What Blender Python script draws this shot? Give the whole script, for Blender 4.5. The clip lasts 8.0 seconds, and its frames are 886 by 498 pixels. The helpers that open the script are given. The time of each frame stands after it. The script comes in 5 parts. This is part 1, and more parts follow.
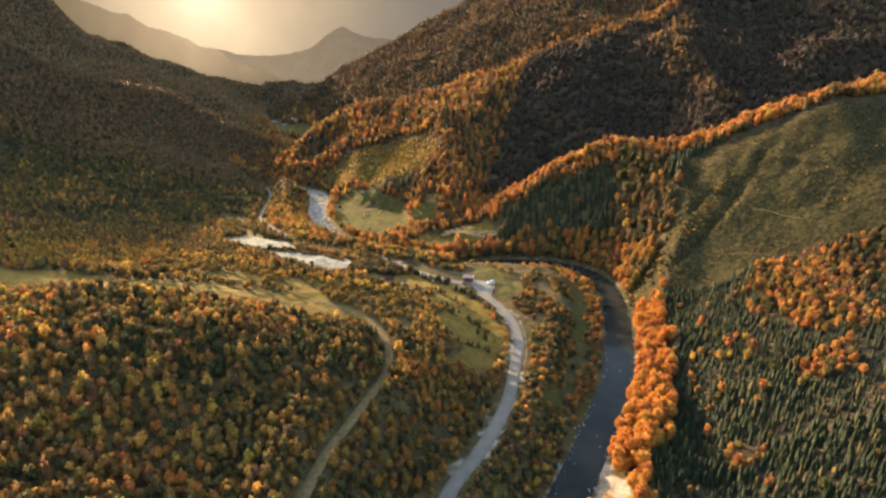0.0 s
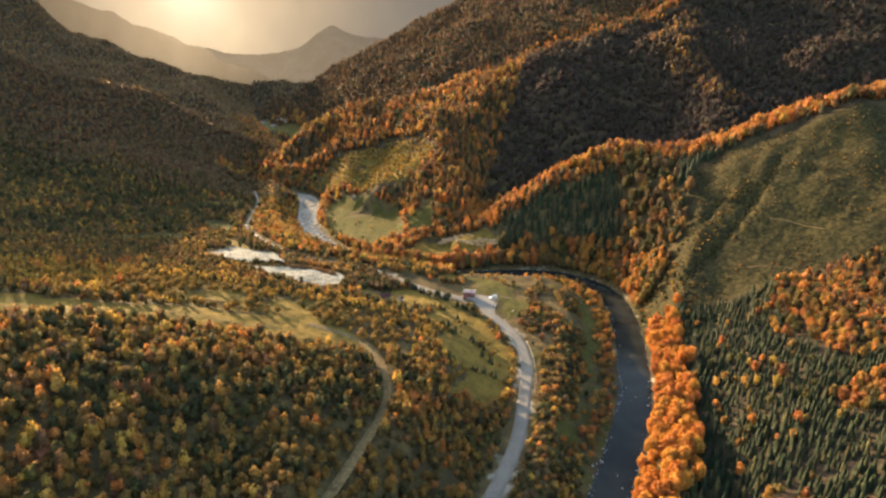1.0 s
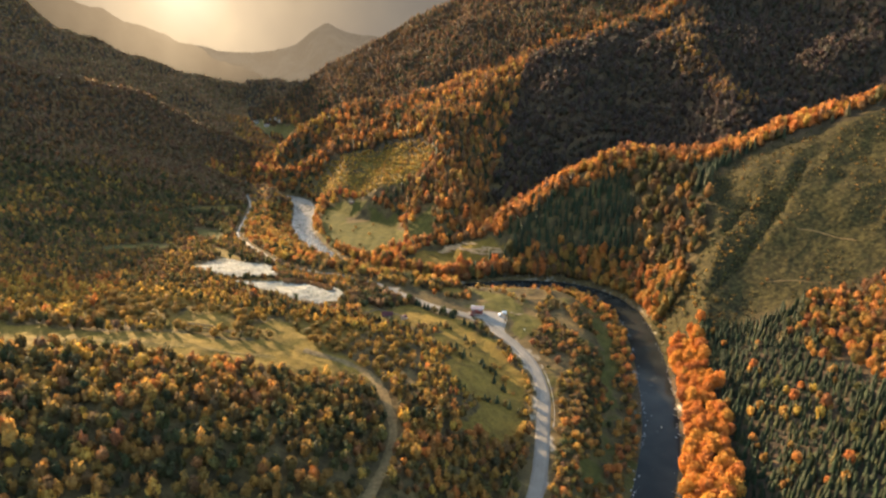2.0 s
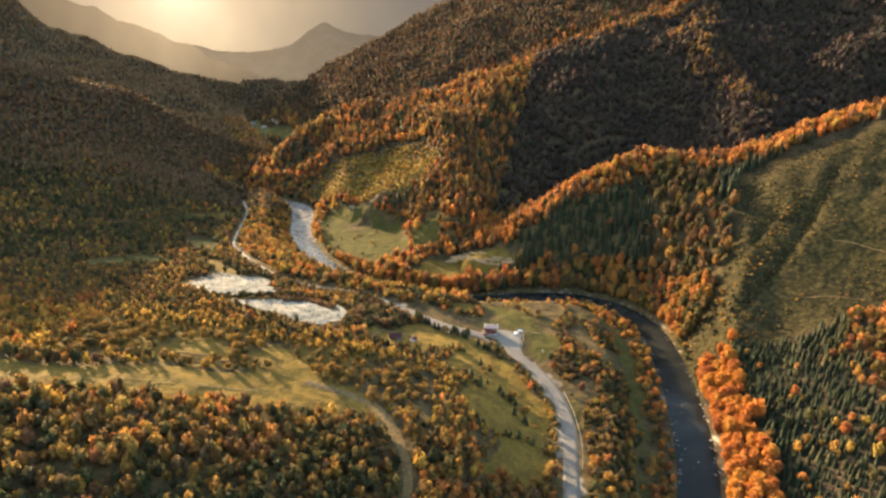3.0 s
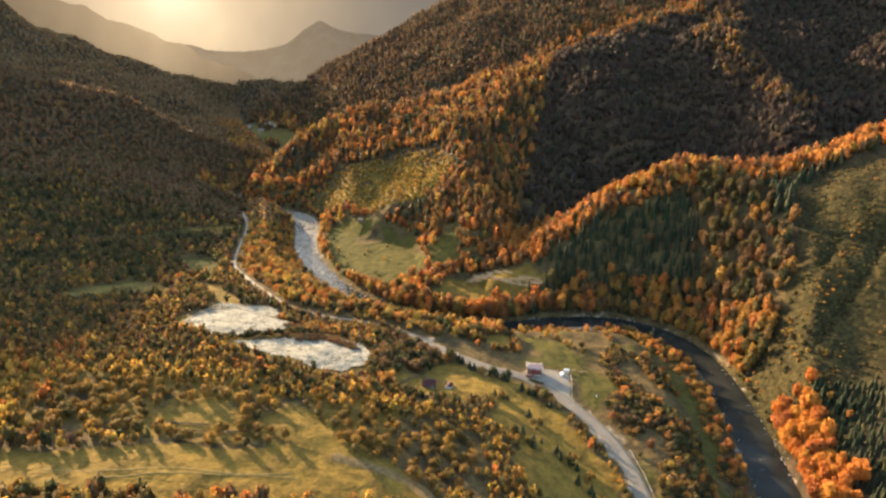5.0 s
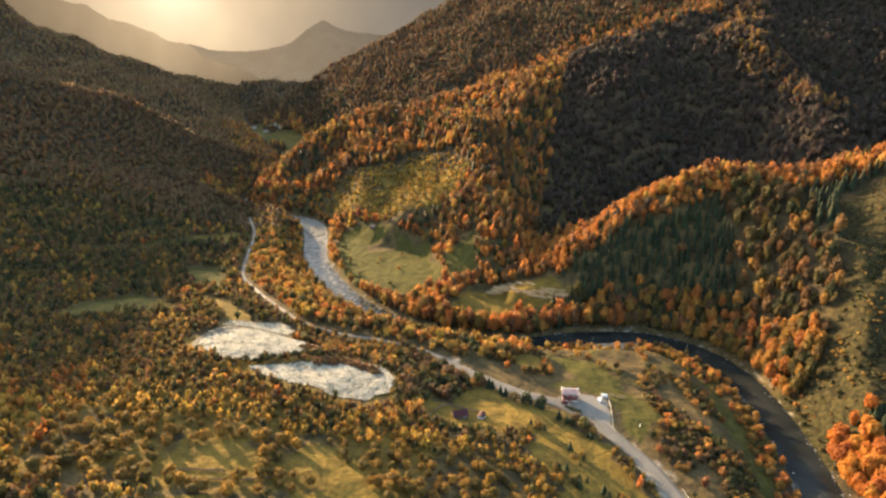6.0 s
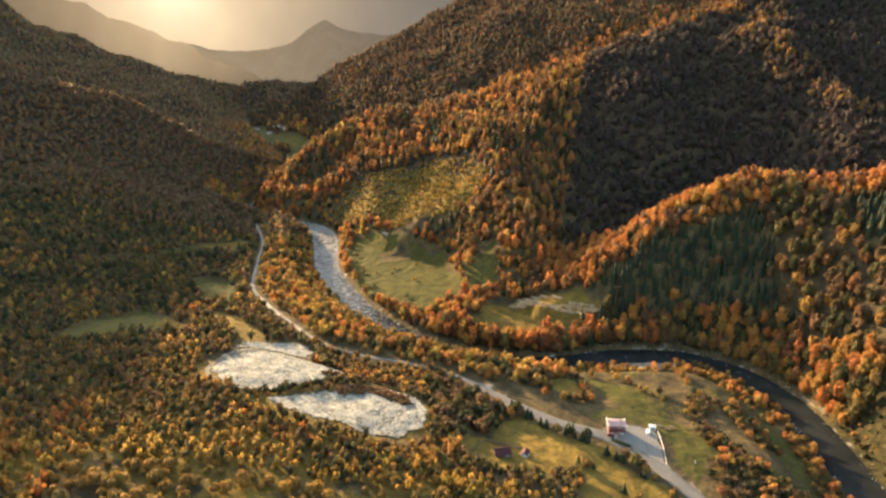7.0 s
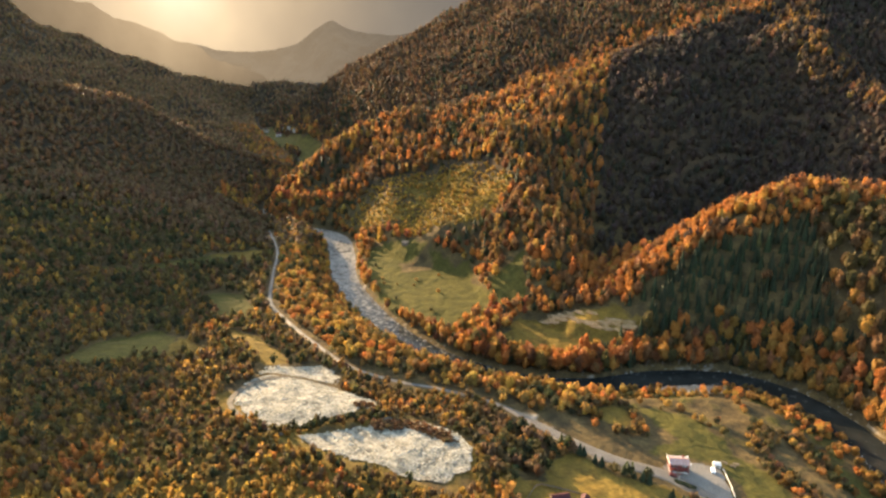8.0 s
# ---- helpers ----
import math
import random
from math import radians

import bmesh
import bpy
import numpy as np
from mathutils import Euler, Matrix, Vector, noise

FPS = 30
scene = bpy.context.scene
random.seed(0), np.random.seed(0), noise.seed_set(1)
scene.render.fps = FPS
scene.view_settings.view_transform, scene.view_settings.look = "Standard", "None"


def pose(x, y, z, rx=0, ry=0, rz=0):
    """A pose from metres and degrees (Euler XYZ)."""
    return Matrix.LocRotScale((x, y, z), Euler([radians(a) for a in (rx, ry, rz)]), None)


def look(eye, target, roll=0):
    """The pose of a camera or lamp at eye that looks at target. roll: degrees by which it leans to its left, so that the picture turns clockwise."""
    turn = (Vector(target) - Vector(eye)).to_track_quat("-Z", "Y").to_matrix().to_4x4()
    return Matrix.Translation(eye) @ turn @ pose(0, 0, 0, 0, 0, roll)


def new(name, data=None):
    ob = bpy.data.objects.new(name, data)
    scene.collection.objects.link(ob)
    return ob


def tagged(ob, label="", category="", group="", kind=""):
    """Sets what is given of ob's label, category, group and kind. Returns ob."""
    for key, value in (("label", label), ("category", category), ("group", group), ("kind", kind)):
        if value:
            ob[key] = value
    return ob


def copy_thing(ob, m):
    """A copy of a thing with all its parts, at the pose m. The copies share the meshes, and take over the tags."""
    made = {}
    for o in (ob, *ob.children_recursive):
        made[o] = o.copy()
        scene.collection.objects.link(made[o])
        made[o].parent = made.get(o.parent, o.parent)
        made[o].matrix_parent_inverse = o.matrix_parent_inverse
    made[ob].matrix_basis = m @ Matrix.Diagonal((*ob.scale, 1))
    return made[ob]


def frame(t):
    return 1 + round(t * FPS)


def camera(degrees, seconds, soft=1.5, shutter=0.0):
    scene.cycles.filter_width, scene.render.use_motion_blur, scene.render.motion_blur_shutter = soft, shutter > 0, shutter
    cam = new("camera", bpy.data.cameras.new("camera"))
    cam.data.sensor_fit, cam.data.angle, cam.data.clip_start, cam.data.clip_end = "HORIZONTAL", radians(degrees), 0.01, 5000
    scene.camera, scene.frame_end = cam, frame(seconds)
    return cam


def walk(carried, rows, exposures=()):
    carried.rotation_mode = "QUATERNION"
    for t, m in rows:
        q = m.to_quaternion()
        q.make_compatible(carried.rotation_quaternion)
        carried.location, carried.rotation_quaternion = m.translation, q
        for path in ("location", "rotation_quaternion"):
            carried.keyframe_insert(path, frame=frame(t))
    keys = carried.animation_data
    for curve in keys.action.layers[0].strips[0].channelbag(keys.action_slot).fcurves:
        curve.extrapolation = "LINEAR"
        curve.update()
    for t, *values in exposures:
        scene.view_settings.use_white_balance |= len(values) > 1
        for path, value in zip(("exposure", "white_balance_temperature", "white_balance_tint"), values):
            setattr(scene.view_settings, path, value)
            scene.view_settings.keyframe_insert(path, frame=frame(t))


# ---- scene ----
cam = camera(72.6, 8.0, soft=2.5)
PATH = [
    (0, (0.283, -0.852, 199.927), (0.283, 1.061, 199.343), -0.0),
    (0.5, (-3.277, 18.351, 199.923), (-3.261, 20.263, 199.338), 0.1),
    (1, (-6.953, 36.584, 199.981), (-6.922, 38.496, 199.396), 0.2),
    (1.5, (-10.754, 55.083, 200.047), (-10.712, 56.995, 199.46), 0.3),
    (3, (-23.831, 108.919, 200.659), (-23.774, 110.829, 200.068), 0.3),
    (3.5, (-29.167, 124.352, 201.005), (-29.103, 126.261, 200.415), 0.2),
    (4, (-35.084, 139.359, 201.353), (-35.013, 141.268, 200.76), 0.1),
    (4.5, (-41.211, 153.801, 201.675), (-41.135, 155.71, 201.081), 0.1),
    (6, (-62.64, 197.668, 202.872), (-62.568, 199.576, 202.277), 0.1),
    (6.5, (-71.708, 212.992, 203.195), (-71.631, 214.901, 202.601), 0.2),
    (7, (-81.236, 228.636, 203.411), (-81.158, 230.544, 202.817), 0.3),
    (7.5, (-90.756, 244.131, 203.503), (-90.681, 246.039, 202.91), 0.3),
    (8, (-100.045, 259.851, 203.49), (-99.978, 261.76, 202.898), 0.3),
]
walk(cam, [(t, look(eye, target, roll)) for t, eye, target, roll in PATH], [(0.0, 2.5, 6700, 10), (8.0, 2.5, 6700, 10)])

# ---- world, sun ----
SUN_AZ, SUN_EL = -40.0, 17.0           # degrees from +y towards +x, and above the horizon
world = bpy.data.worlds.new("sky")
scene.world = world
world.use_nodes = True
wn = world.node_tree.nodes
sky = wn.new("ShaderNodeTexSky")
sky.sky_type, sky.sun_disc = "NISHITA", False
sky.sun_elevation, sky.sun_rotation = radians(SUN_EL), radians(SUN_AZ)
sky.dust_density, sky.air_density, sky.ozone_density = 2.0, 1.2, 1.2
wn["Background"].inputs["Strength"].default_value = 0.15
world.node_tree.links.new(sky.outputs["Color"], wn["Background"].inputs["Color"])
lamp = bpy.data.lights.new("sun", "SUN")
lamp.energy, lamp.angle, lamp.color = 4.7, radians(0.6), (1.0, 0.73, 0.43)
sun = new("sun", lamp)
to_sun = Vector((math.sin(radians(SUN_AZ)) * math.cos(radians(SUN_EL)), math.cos(radians(SUN_AZ)) * math.cos(radians(SUN_EL)), math.sin(radians(SUN_EL))))
sun.matrix_world = look((0, 0, 600), Vector((0, 0, 600)) - to_sun)

# ---- materials ----
def mat(name):
    m = bpy.data.materials.new(name)
    m.use_nodes = True
    nt = m.node_tree
    return m, nt, nt.nodes["Principled BSDF"]


def node(nt, kind, ins=(), **props):
    n = nt.nodes.new("ShaderNode" + kind)
    for key, value in props.items():
        setattr(n, key, value)
    for key, value in dict(ins).items():
        if isinstance(value, bpy.types.NodeSocket):
            nt.links.new(value, n.inputs[key])
        else:
            n.inputs[key].default_value = value
    return n


def noise_fac(nt, scale, detail=4.0, low=0.35, high=0.65, coords=None):
    ins = {"Scale": scale, "Detail": detail}
    if coords is None:
        coords = node(nt, "NewGeometry").outputs["Position"]
    ins["Vector"] = coords
    n = node(nt, "TexNoise", ins)
    r = node(nt, "MapRange", {"Value": n.outputs["Fac"], "From Min": low, "From Max": high})
    return r.outputs["Result"]


def mix(nt, fac, a, b, kind="MIX"):
    n = nt.nodes.new("ShaderNodeMix")
    n.data_type, n.blend_type = "RGBA", kind
    for i, v in ((0, fac), (6, a), (7, b)):
        if isinstance(v, bpy.types.NodeSocket):
            nt.links.new(v, n.inputs[i])
        else:
            n.inputs[i].default_value = v if i == 0 else (*v, 1)
    return n.outputs[2]


def ramp(nt, fac, stops):
    n = nt.nodes.new("ShaderNodeValToRGB")
    nt.links.new(fac, n.inputs["Fac"])
    while len(n.color_ramp.elements) < len(stops):
        n.color_ramp.elements.new(0.5)
    for e, (p, c) in zip(n.color_ramp.elements, stops):
        e.position, e.color = p, (*c, 1)
    return n.outputs["Color"]


def bump(nt, bsdf, height, strength, distance):
    b = node(nt, "Bump", {"Height": height, "Strength": strength, "Distance": distance})
    nt.links.new(b.outputs["Normal"], bsdf.inputs["Normal"])


def plain(name, a, b, scale, rough=0.8, relief=0.3, depth=0.05, metal=0.0, grain=None):
    """A surface of two mixed tones with grain and relief; scale is in features per metre."""
    m, nt, p = mat(name)
    big, small = noise_fac(nt, scale * 0.15), noise_fac(nt, grain or scale, 6.0)
    col = mix(nt, big, a, b)
    col = mix(nt, 0.45, col, mix(nt, small, [v * 0.55 for v in a], [min(1, v * 1.35) for v in b]))
    nt.links.new(col, p.inputs["Base Color"])
    p.inputs["Roughness"].default_value, p.inputs["Metallic"].default_value = rough, metal
    p.inputs["Specular IOR Level"].default_value = 0.5 if metal or rough < 0.5 else 0.12
    bump(nt, p, small, relief, depth)
    return m


def leaf_material(name, colour_of, thin=0.44):
    """Leaves: matt, and they let some of the sun through. colour_of(nt) gives the colour socket."""
    m, nt, p = mat(name)
    col = colour_of(nt)
    grain = noise_fac(nt, 0.9, 3.0, 0.3, 0.7)
    col = mix(nt, 1.0, col, mix(nt, grain, (0.6, 0.57, 0.55), (1.2, 1.16, 1.08)), "MULTIPLY")
    nt.links.new(col, p.inputs["Base Color"])
    p.inputs["Roughness"].default_value = 0.75
    p.inputs["Specular IOR Level"].default_value = 0.15
    through_leaf = node(nt, "BsdfTranslucent", {"Color": col})
    both = node(nt, "MixShader", {0: thin, 1: p.outputs["BSDF"], 2: through_leaf.outputs["BSDF"]})
    nt.links.new(both.outputs["Shader"], nt.nodes["Material Output"].inputs["Surface"])
    return m


def tint_of(nt):
    return node(nt, "Attribute", attribute_name="tint").outputs["Color"]


def palette_of(stops):
    return lambda nt: ramp(nt, node(nt, "ObjectInfo").outputs["Random"], stops)


GREEN, OLIVE, OCHRE, GOLD = (0.042, 0.045, 0.019), (0.092, 0.073, 0.026), (0.190, 0.108, 0.030), (0.33, 0.190, 0.042)
ORANGE, RUST, RED, BROWN, FIR = (0.35, 0.140, 0.036), (0.175, 0.084, 0.034), (0.22, 0.070, 0.030), (0.115, 0.070, 0.034), (0.018, 0.026, 0.011)
LEAVES = leaf_material("autumn leaves", tint_of)
SPRUCE = leaf_material("spruce boughs", tint_of, 0.12)
LEAVES_HILL = leaf_material("hillside leaves", palette_of([(0.0, GREEN), (0.22, OLIVE), (0.44, OCHRE), (0.75, OCHRE), (0.87, GOLD), (0.95, ORANGE), (1.0, RUST)]))
LEAVES_BANK = leaf_material("riverside leaves", palette_of([(0.0, (0.40, 0.20, 0.038)), (0.25, (0.44, 0.19, 0.036)), (0.7, (0.42, 0.150, 0.032)), (1.0, (0.30, 0.100, 0.030))]))
LEAVES_FOOT = leaf_material("waterside leaves", palette_of([(0.0, (0.09, 0.078, 0.026)), (0.2, (0.25, 0.145, 0.036)), (0.45, (0.37, 0.170, 0.040)), (0.75, (0.35, 0.122, 0.034)), (1.0, (0.15, 0.072, 0.036))]))
LEAVES_HEDGE = leaf_material("hedge leaves", palette_of([(0.0, OLIVE), (0.25, (0.14, 0.095, 0.024)), (0.6, OCHRE), (1.0, (0.29, 0.165, 0.034))]))
LEAVES_FLANK = leaf_material("shaded flank leaves", palette_of([(0.0, GREEN), (0.3, OLIVE), (0.55, BROWN), (0.8, RUST), (1.0, GOLD)]))
NEEDLES = leaf_material("spruce needles", palette_of([(0.0, FIR), (0.6, (0.022, 0.031, 0.013)), (1.0, (0.040, 0.046, 0.017))]), 0.12)
BARK = plain("bark", (0.09, 0.07, 0.05), (0.16, 0.13, 0.10), 3.0, 0.9, 0.6)

# the ground: forest floor, with grass, dry grass and bare gravel laid over it
GROUND, nt, p = mat("valley ground")
cover = node(nt, "SeparateColor", {"Color": node(nt, "Attribute", attribute_name="cover").outputs["Color"]})
wood = node(nt, "Attribute", attribute_name="wood").outputs["Fac"]
patch, fine, tuft = noise_fac(nt, 0.02, 5.0), noise_fac(nt, 0.6, 5.0, 0.25, 0.75), noise_fac(nt, 0.13, 5.0, 0.3, 0.7)
floor_col = mix(nt, tuft, (0.040, 0.030, 0.016), (0.11, 0.075, 0.030))
hill_col = mix(nt, noise_fac(nt, 0.10, 6.0, 0.3, 0.7), (0.026, 0.022, 0.015), mix(nt, patch, (0.066, 0.042, 0.024), (0.084, 0.056, 0.030)))
floor_col = mix(nt, wood, floor_col, hill_col)
green = mix(nt, patch, (0.062, 0.054, 0.014), (0.096, 0.076, 0.019))
green = mix(nt, tuft, green, (0.044, 0.041, 0.012))
dry = mix(nt, patch, (0.134, 0.086, 0.018), (0.182, 0.116, 0.024))
dry = mix(nt, tuft, dry, (0.088, 0.058, 0.015))
bare = mix(nt, tuft, (0.125, 0.10, 0.068), (0.25, 0.215, 0.165))


def edged(channel):
    wob = node(nt, "Math", {0: tuft, 1: 0.5}, operation="SUBTRACT")
    s = node(nt, "Math", {0: wob.outputs[0], 1: 0.45, 2: channel}, operation="MULTIPLY_ADD")
    return node(nt, "MapRange", {"Value": s.outputs[0], "From Min": 0.36, "From Max": 0.62}).outputs["Result"]


speck = noise_fac(nt, 0.33, 4.0, 0.42, 0.62)
heath = mix(nt, patch, mix(nt, tuft, (0.023, 0.0195, 0.009), (0.036, 0.030, 0.012)), mix(nt, tuft, (0.024, 0.019, 0.010), (0.041, 0.031, 0.014)))
heath = mix(nt, 0.55, heath, mix(nt, speck, (0.010, 0.010, 0.005), (0.054, 0.044, 0.015)))
col = mix(nt, node(nt, "Attribute", attribute_name="heath").outputs["Fac"], floor_col, heath)
col = mix(nt, edged(cover.outputs[0]), col, green)
col = mix(nt, edged(cover.outputs[1]), col, dry)
col = mix(nt, edged(cover.outputs[2]), col, bare)
col = mix(nt, 1.0, col, mix(nt, fine, (0.62, 0.62, 0.62), (1.2, 1.2, 1.2)), "MULTIPLY")
nt.links.new(col, p.inputs["Base Color"])
p.inputs["Roughness"].default_value, p.inputs["Specular IOR Level"].default_value = 0.95, 0.04
bump(nt, p, tuft, 0.7, 1.2)

WATER, nt, p = mat("river water")
rapids = node(nt, "Attribute", attribute_name="rapid").outputs["Fac"]
deep = mix(nt, noise_fac(nt, 0.05), (0.010, 0.011, 0.010), (0.020, 0.021, 0.018))
churn = node(nt, "TexNoise", {"Vector": node(nt, "NewGeometry").outputs["Position"], "Scale": 0.22, "Detail": 8.0, "Roughness": 0.75}).outputs["Fac"]
churn = node(nt, "Math", {0: churn, 1: rapids}, operation="ADD").outputs[0]
# pale water: foam together with painted-in reflection of the bright sky
foam_glare = node(nt, "MapRange", {"Value": churn, "From Min": 0.62, "From Max": 0.86}).outputs["Result"]
nt.links.new(mix(nt, foam_glare, deep, (0.21, 0.193, 0.160)), p.inputs["Base Color"])
nt.links.new(node(nt, "MapRange", {"Value": foam_glare, "To Min": 0.10, "To Max": 0.6}).outputs["Result"], p.inputs["Roughness"])
p.inputs["IOR"].default_value = 1.33
ripple = node(nt, "TexNoise", {"Vector": node(nt, "NewGeometry").outputs["Position"], "Scale": 0.55, "Detail": 6.0, "Roughness": 0.65})
p.inputs["Specular IOR Level"].default_value = 0.06
bump(nt, p, ripple.outputs["Fac"], 0.2, 0.25)

ASPHALT = plain("pale worn asphalt", (0.092, 0.080, 0.063), (0.132, 0.115, 0.091), 0.8, 0.62, 0.2, 0.01, grain=2.0)
CONCRETE = plain("forecourt concrete", (0.110, 0.096, 0.078), (0.155, 0.136, 0.110), 0.5, 0.7, 0.2, 0.01, grain=1.5)
TRACKDIRT = plain("grey track dirt", (0.075, 0.062, 0.043), (0.12, 0.10, 0.07), 0.5, 0.95, 0.5, 0.08)
DRYTRACK = plain("trodden dry grass", (0.115, 0.078, 0.024), (0.165, 0.112, 0.036), 0.5, 0.95, 0.4, 0.05)
DIRT = plain("track dirt", (0.092, 0.060, 0.025), (0.14, 0.094, 0.039), 0.5, 0.95, 0.5, 0.08)
RUBBLE = plain("white river rubble", (0.055, 0.048, 0.033), (0.27, 0.243, 0.180), 1.2, 0.9, 0.8, 0.3, grain=0.8)
STONE = plain("pale stone", (0.20, 0.180, 0.128), (0.37, 0.337, 0.250), 0.9, 0.85, 0.5, 0.05)
GREYSTONE = plain("wet grey stone", (0.14, 0.13, 0.12), (0.30, 0.285, 0.26), 0.9, 0.6, 0.5, 0.05)

# backdrop in the valley's mouth: haze and sun glow painted as emission
HAZE_GLOW, nt, p = mat("painted haze glow")
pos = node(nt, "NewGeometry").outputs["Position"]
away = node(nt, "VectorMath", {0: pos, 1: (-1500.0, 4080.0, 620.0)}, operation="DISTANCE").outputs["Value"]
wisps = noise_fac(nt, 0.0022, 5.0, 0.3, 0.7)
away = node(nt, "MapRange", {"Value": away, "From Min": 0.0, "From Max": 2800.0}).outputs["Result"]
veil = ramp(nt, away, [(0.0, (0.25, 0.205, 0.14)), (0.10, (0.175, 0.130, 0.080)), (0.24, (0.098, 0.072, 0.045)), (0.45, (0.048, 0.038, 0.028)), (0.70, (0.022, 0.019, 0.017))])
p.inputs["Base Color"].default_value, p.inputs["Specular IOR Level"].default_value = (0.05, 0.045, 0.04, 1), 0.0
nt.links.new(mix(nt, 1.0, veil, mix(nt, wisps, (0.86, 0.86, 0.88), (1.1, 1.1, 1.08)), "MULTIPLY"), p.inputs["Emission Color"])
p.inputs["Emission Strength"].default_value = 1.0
# far hills: emission lays painted haze over them, brighter round the glow point
FARHILL, nt, p = mat("distant woods with painted haze")
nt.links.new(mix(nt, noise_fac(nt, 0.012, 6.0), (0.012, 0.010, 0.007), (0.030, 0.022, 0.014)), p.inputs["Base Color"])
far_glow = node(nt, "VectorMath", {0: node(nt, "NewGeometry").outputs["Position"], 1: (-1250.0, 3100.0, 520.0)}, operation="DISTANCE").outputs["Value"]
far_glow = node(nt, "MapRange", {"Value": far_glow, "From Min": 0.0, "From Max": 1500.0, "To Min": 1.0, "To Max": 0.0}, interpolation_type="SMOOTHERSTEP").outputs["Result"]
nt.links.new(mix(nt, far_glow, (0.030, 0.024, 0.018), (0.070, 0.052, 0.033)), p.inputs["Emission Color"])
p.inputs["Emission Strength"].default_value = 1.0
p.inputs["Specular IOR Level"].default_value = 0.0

# sunlit haze on the far flank is painted as an emission ramp
FARMOUNTAIN, nt, p = mat("mountain flank with painted haze")
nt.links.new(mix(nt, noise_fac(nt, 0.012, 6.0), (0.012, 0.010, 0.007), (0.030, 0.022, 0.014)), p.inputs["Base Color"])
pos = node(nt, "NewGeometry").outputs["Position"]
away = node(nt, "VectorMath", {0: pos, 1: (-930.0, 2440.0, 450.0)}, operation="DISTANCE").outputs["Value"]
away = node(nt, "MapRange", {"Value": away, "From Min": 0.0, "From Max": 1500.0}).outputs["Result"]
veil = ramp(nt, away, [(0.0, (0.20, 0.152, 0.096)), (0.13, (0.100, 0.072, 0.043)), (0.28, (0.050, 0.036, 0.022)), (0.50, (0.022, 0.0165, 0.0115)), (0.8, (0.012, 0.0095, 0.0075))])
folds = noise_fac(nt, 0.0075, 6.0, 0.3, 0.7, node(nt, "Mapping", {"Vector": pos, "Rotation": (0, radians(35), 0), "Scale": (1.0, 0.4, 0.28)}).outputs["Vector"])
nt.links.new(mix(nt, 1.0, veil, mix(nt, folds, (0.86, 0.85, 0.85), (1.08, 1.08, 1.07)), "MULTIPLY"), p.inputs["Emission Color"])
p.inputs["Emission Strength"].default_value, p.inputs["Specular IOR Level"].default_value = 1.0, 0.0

# ---- the lie of the land ----
HILL = {(0, 0): 21.4, (0, 1): -10.8, (0, 2): -16.1, (0, 3): 1.8, (0, 4): 6.6, (1, 0): -65.9, (1, 1): 51.9, (1, 2): 5.9,
        (1, 3): -13.3, (2, 0): 15.9, (2, 1): 6.8, (2, 2): -0.4, (3, 0): 56.0, (3, 1): -12.7, (4, 0): 21.7}
def ease(u):
    u = np.clip(u, 0, 1)
    return u * u * (3 - 2 * u)


def line_dist(x, y, pts):
    """Distance to a polyline and its own values (height, slope ...) at the foot of it, and the side (left > 0)."""
    x, y = np.asarray(x, float), np.asarray(y, float)
    best = np.full(x.shape, 1e9); vals = np.zeros(x.shape + (len(pts[0]) - 2,)); side = np.zeros(x.shape)
    for a, b in zip(pts, pts[1:]):
        a, b = np.array(a, float), np.array(b, float)
        d = b[:2] - a[:2]; n = d @ d
        u = np.clip(((x - a[0]) * d[0] + (y - a[1]) * d[1]) / n, 0, 1)
        px, py = x - a[0] - u * d[0], y - a[1] - u * d[1]
        r = np.hypot(px, py); near = r < best
        best = np.where(near, r, best); side = np.where(near, np.sign(d[0] * py - d[1] * px), side)
        vals = np.where(near[..., None], a[2:] + u[..., None] * (b[2:] - a[2:]), vals)
    return best, vals, side
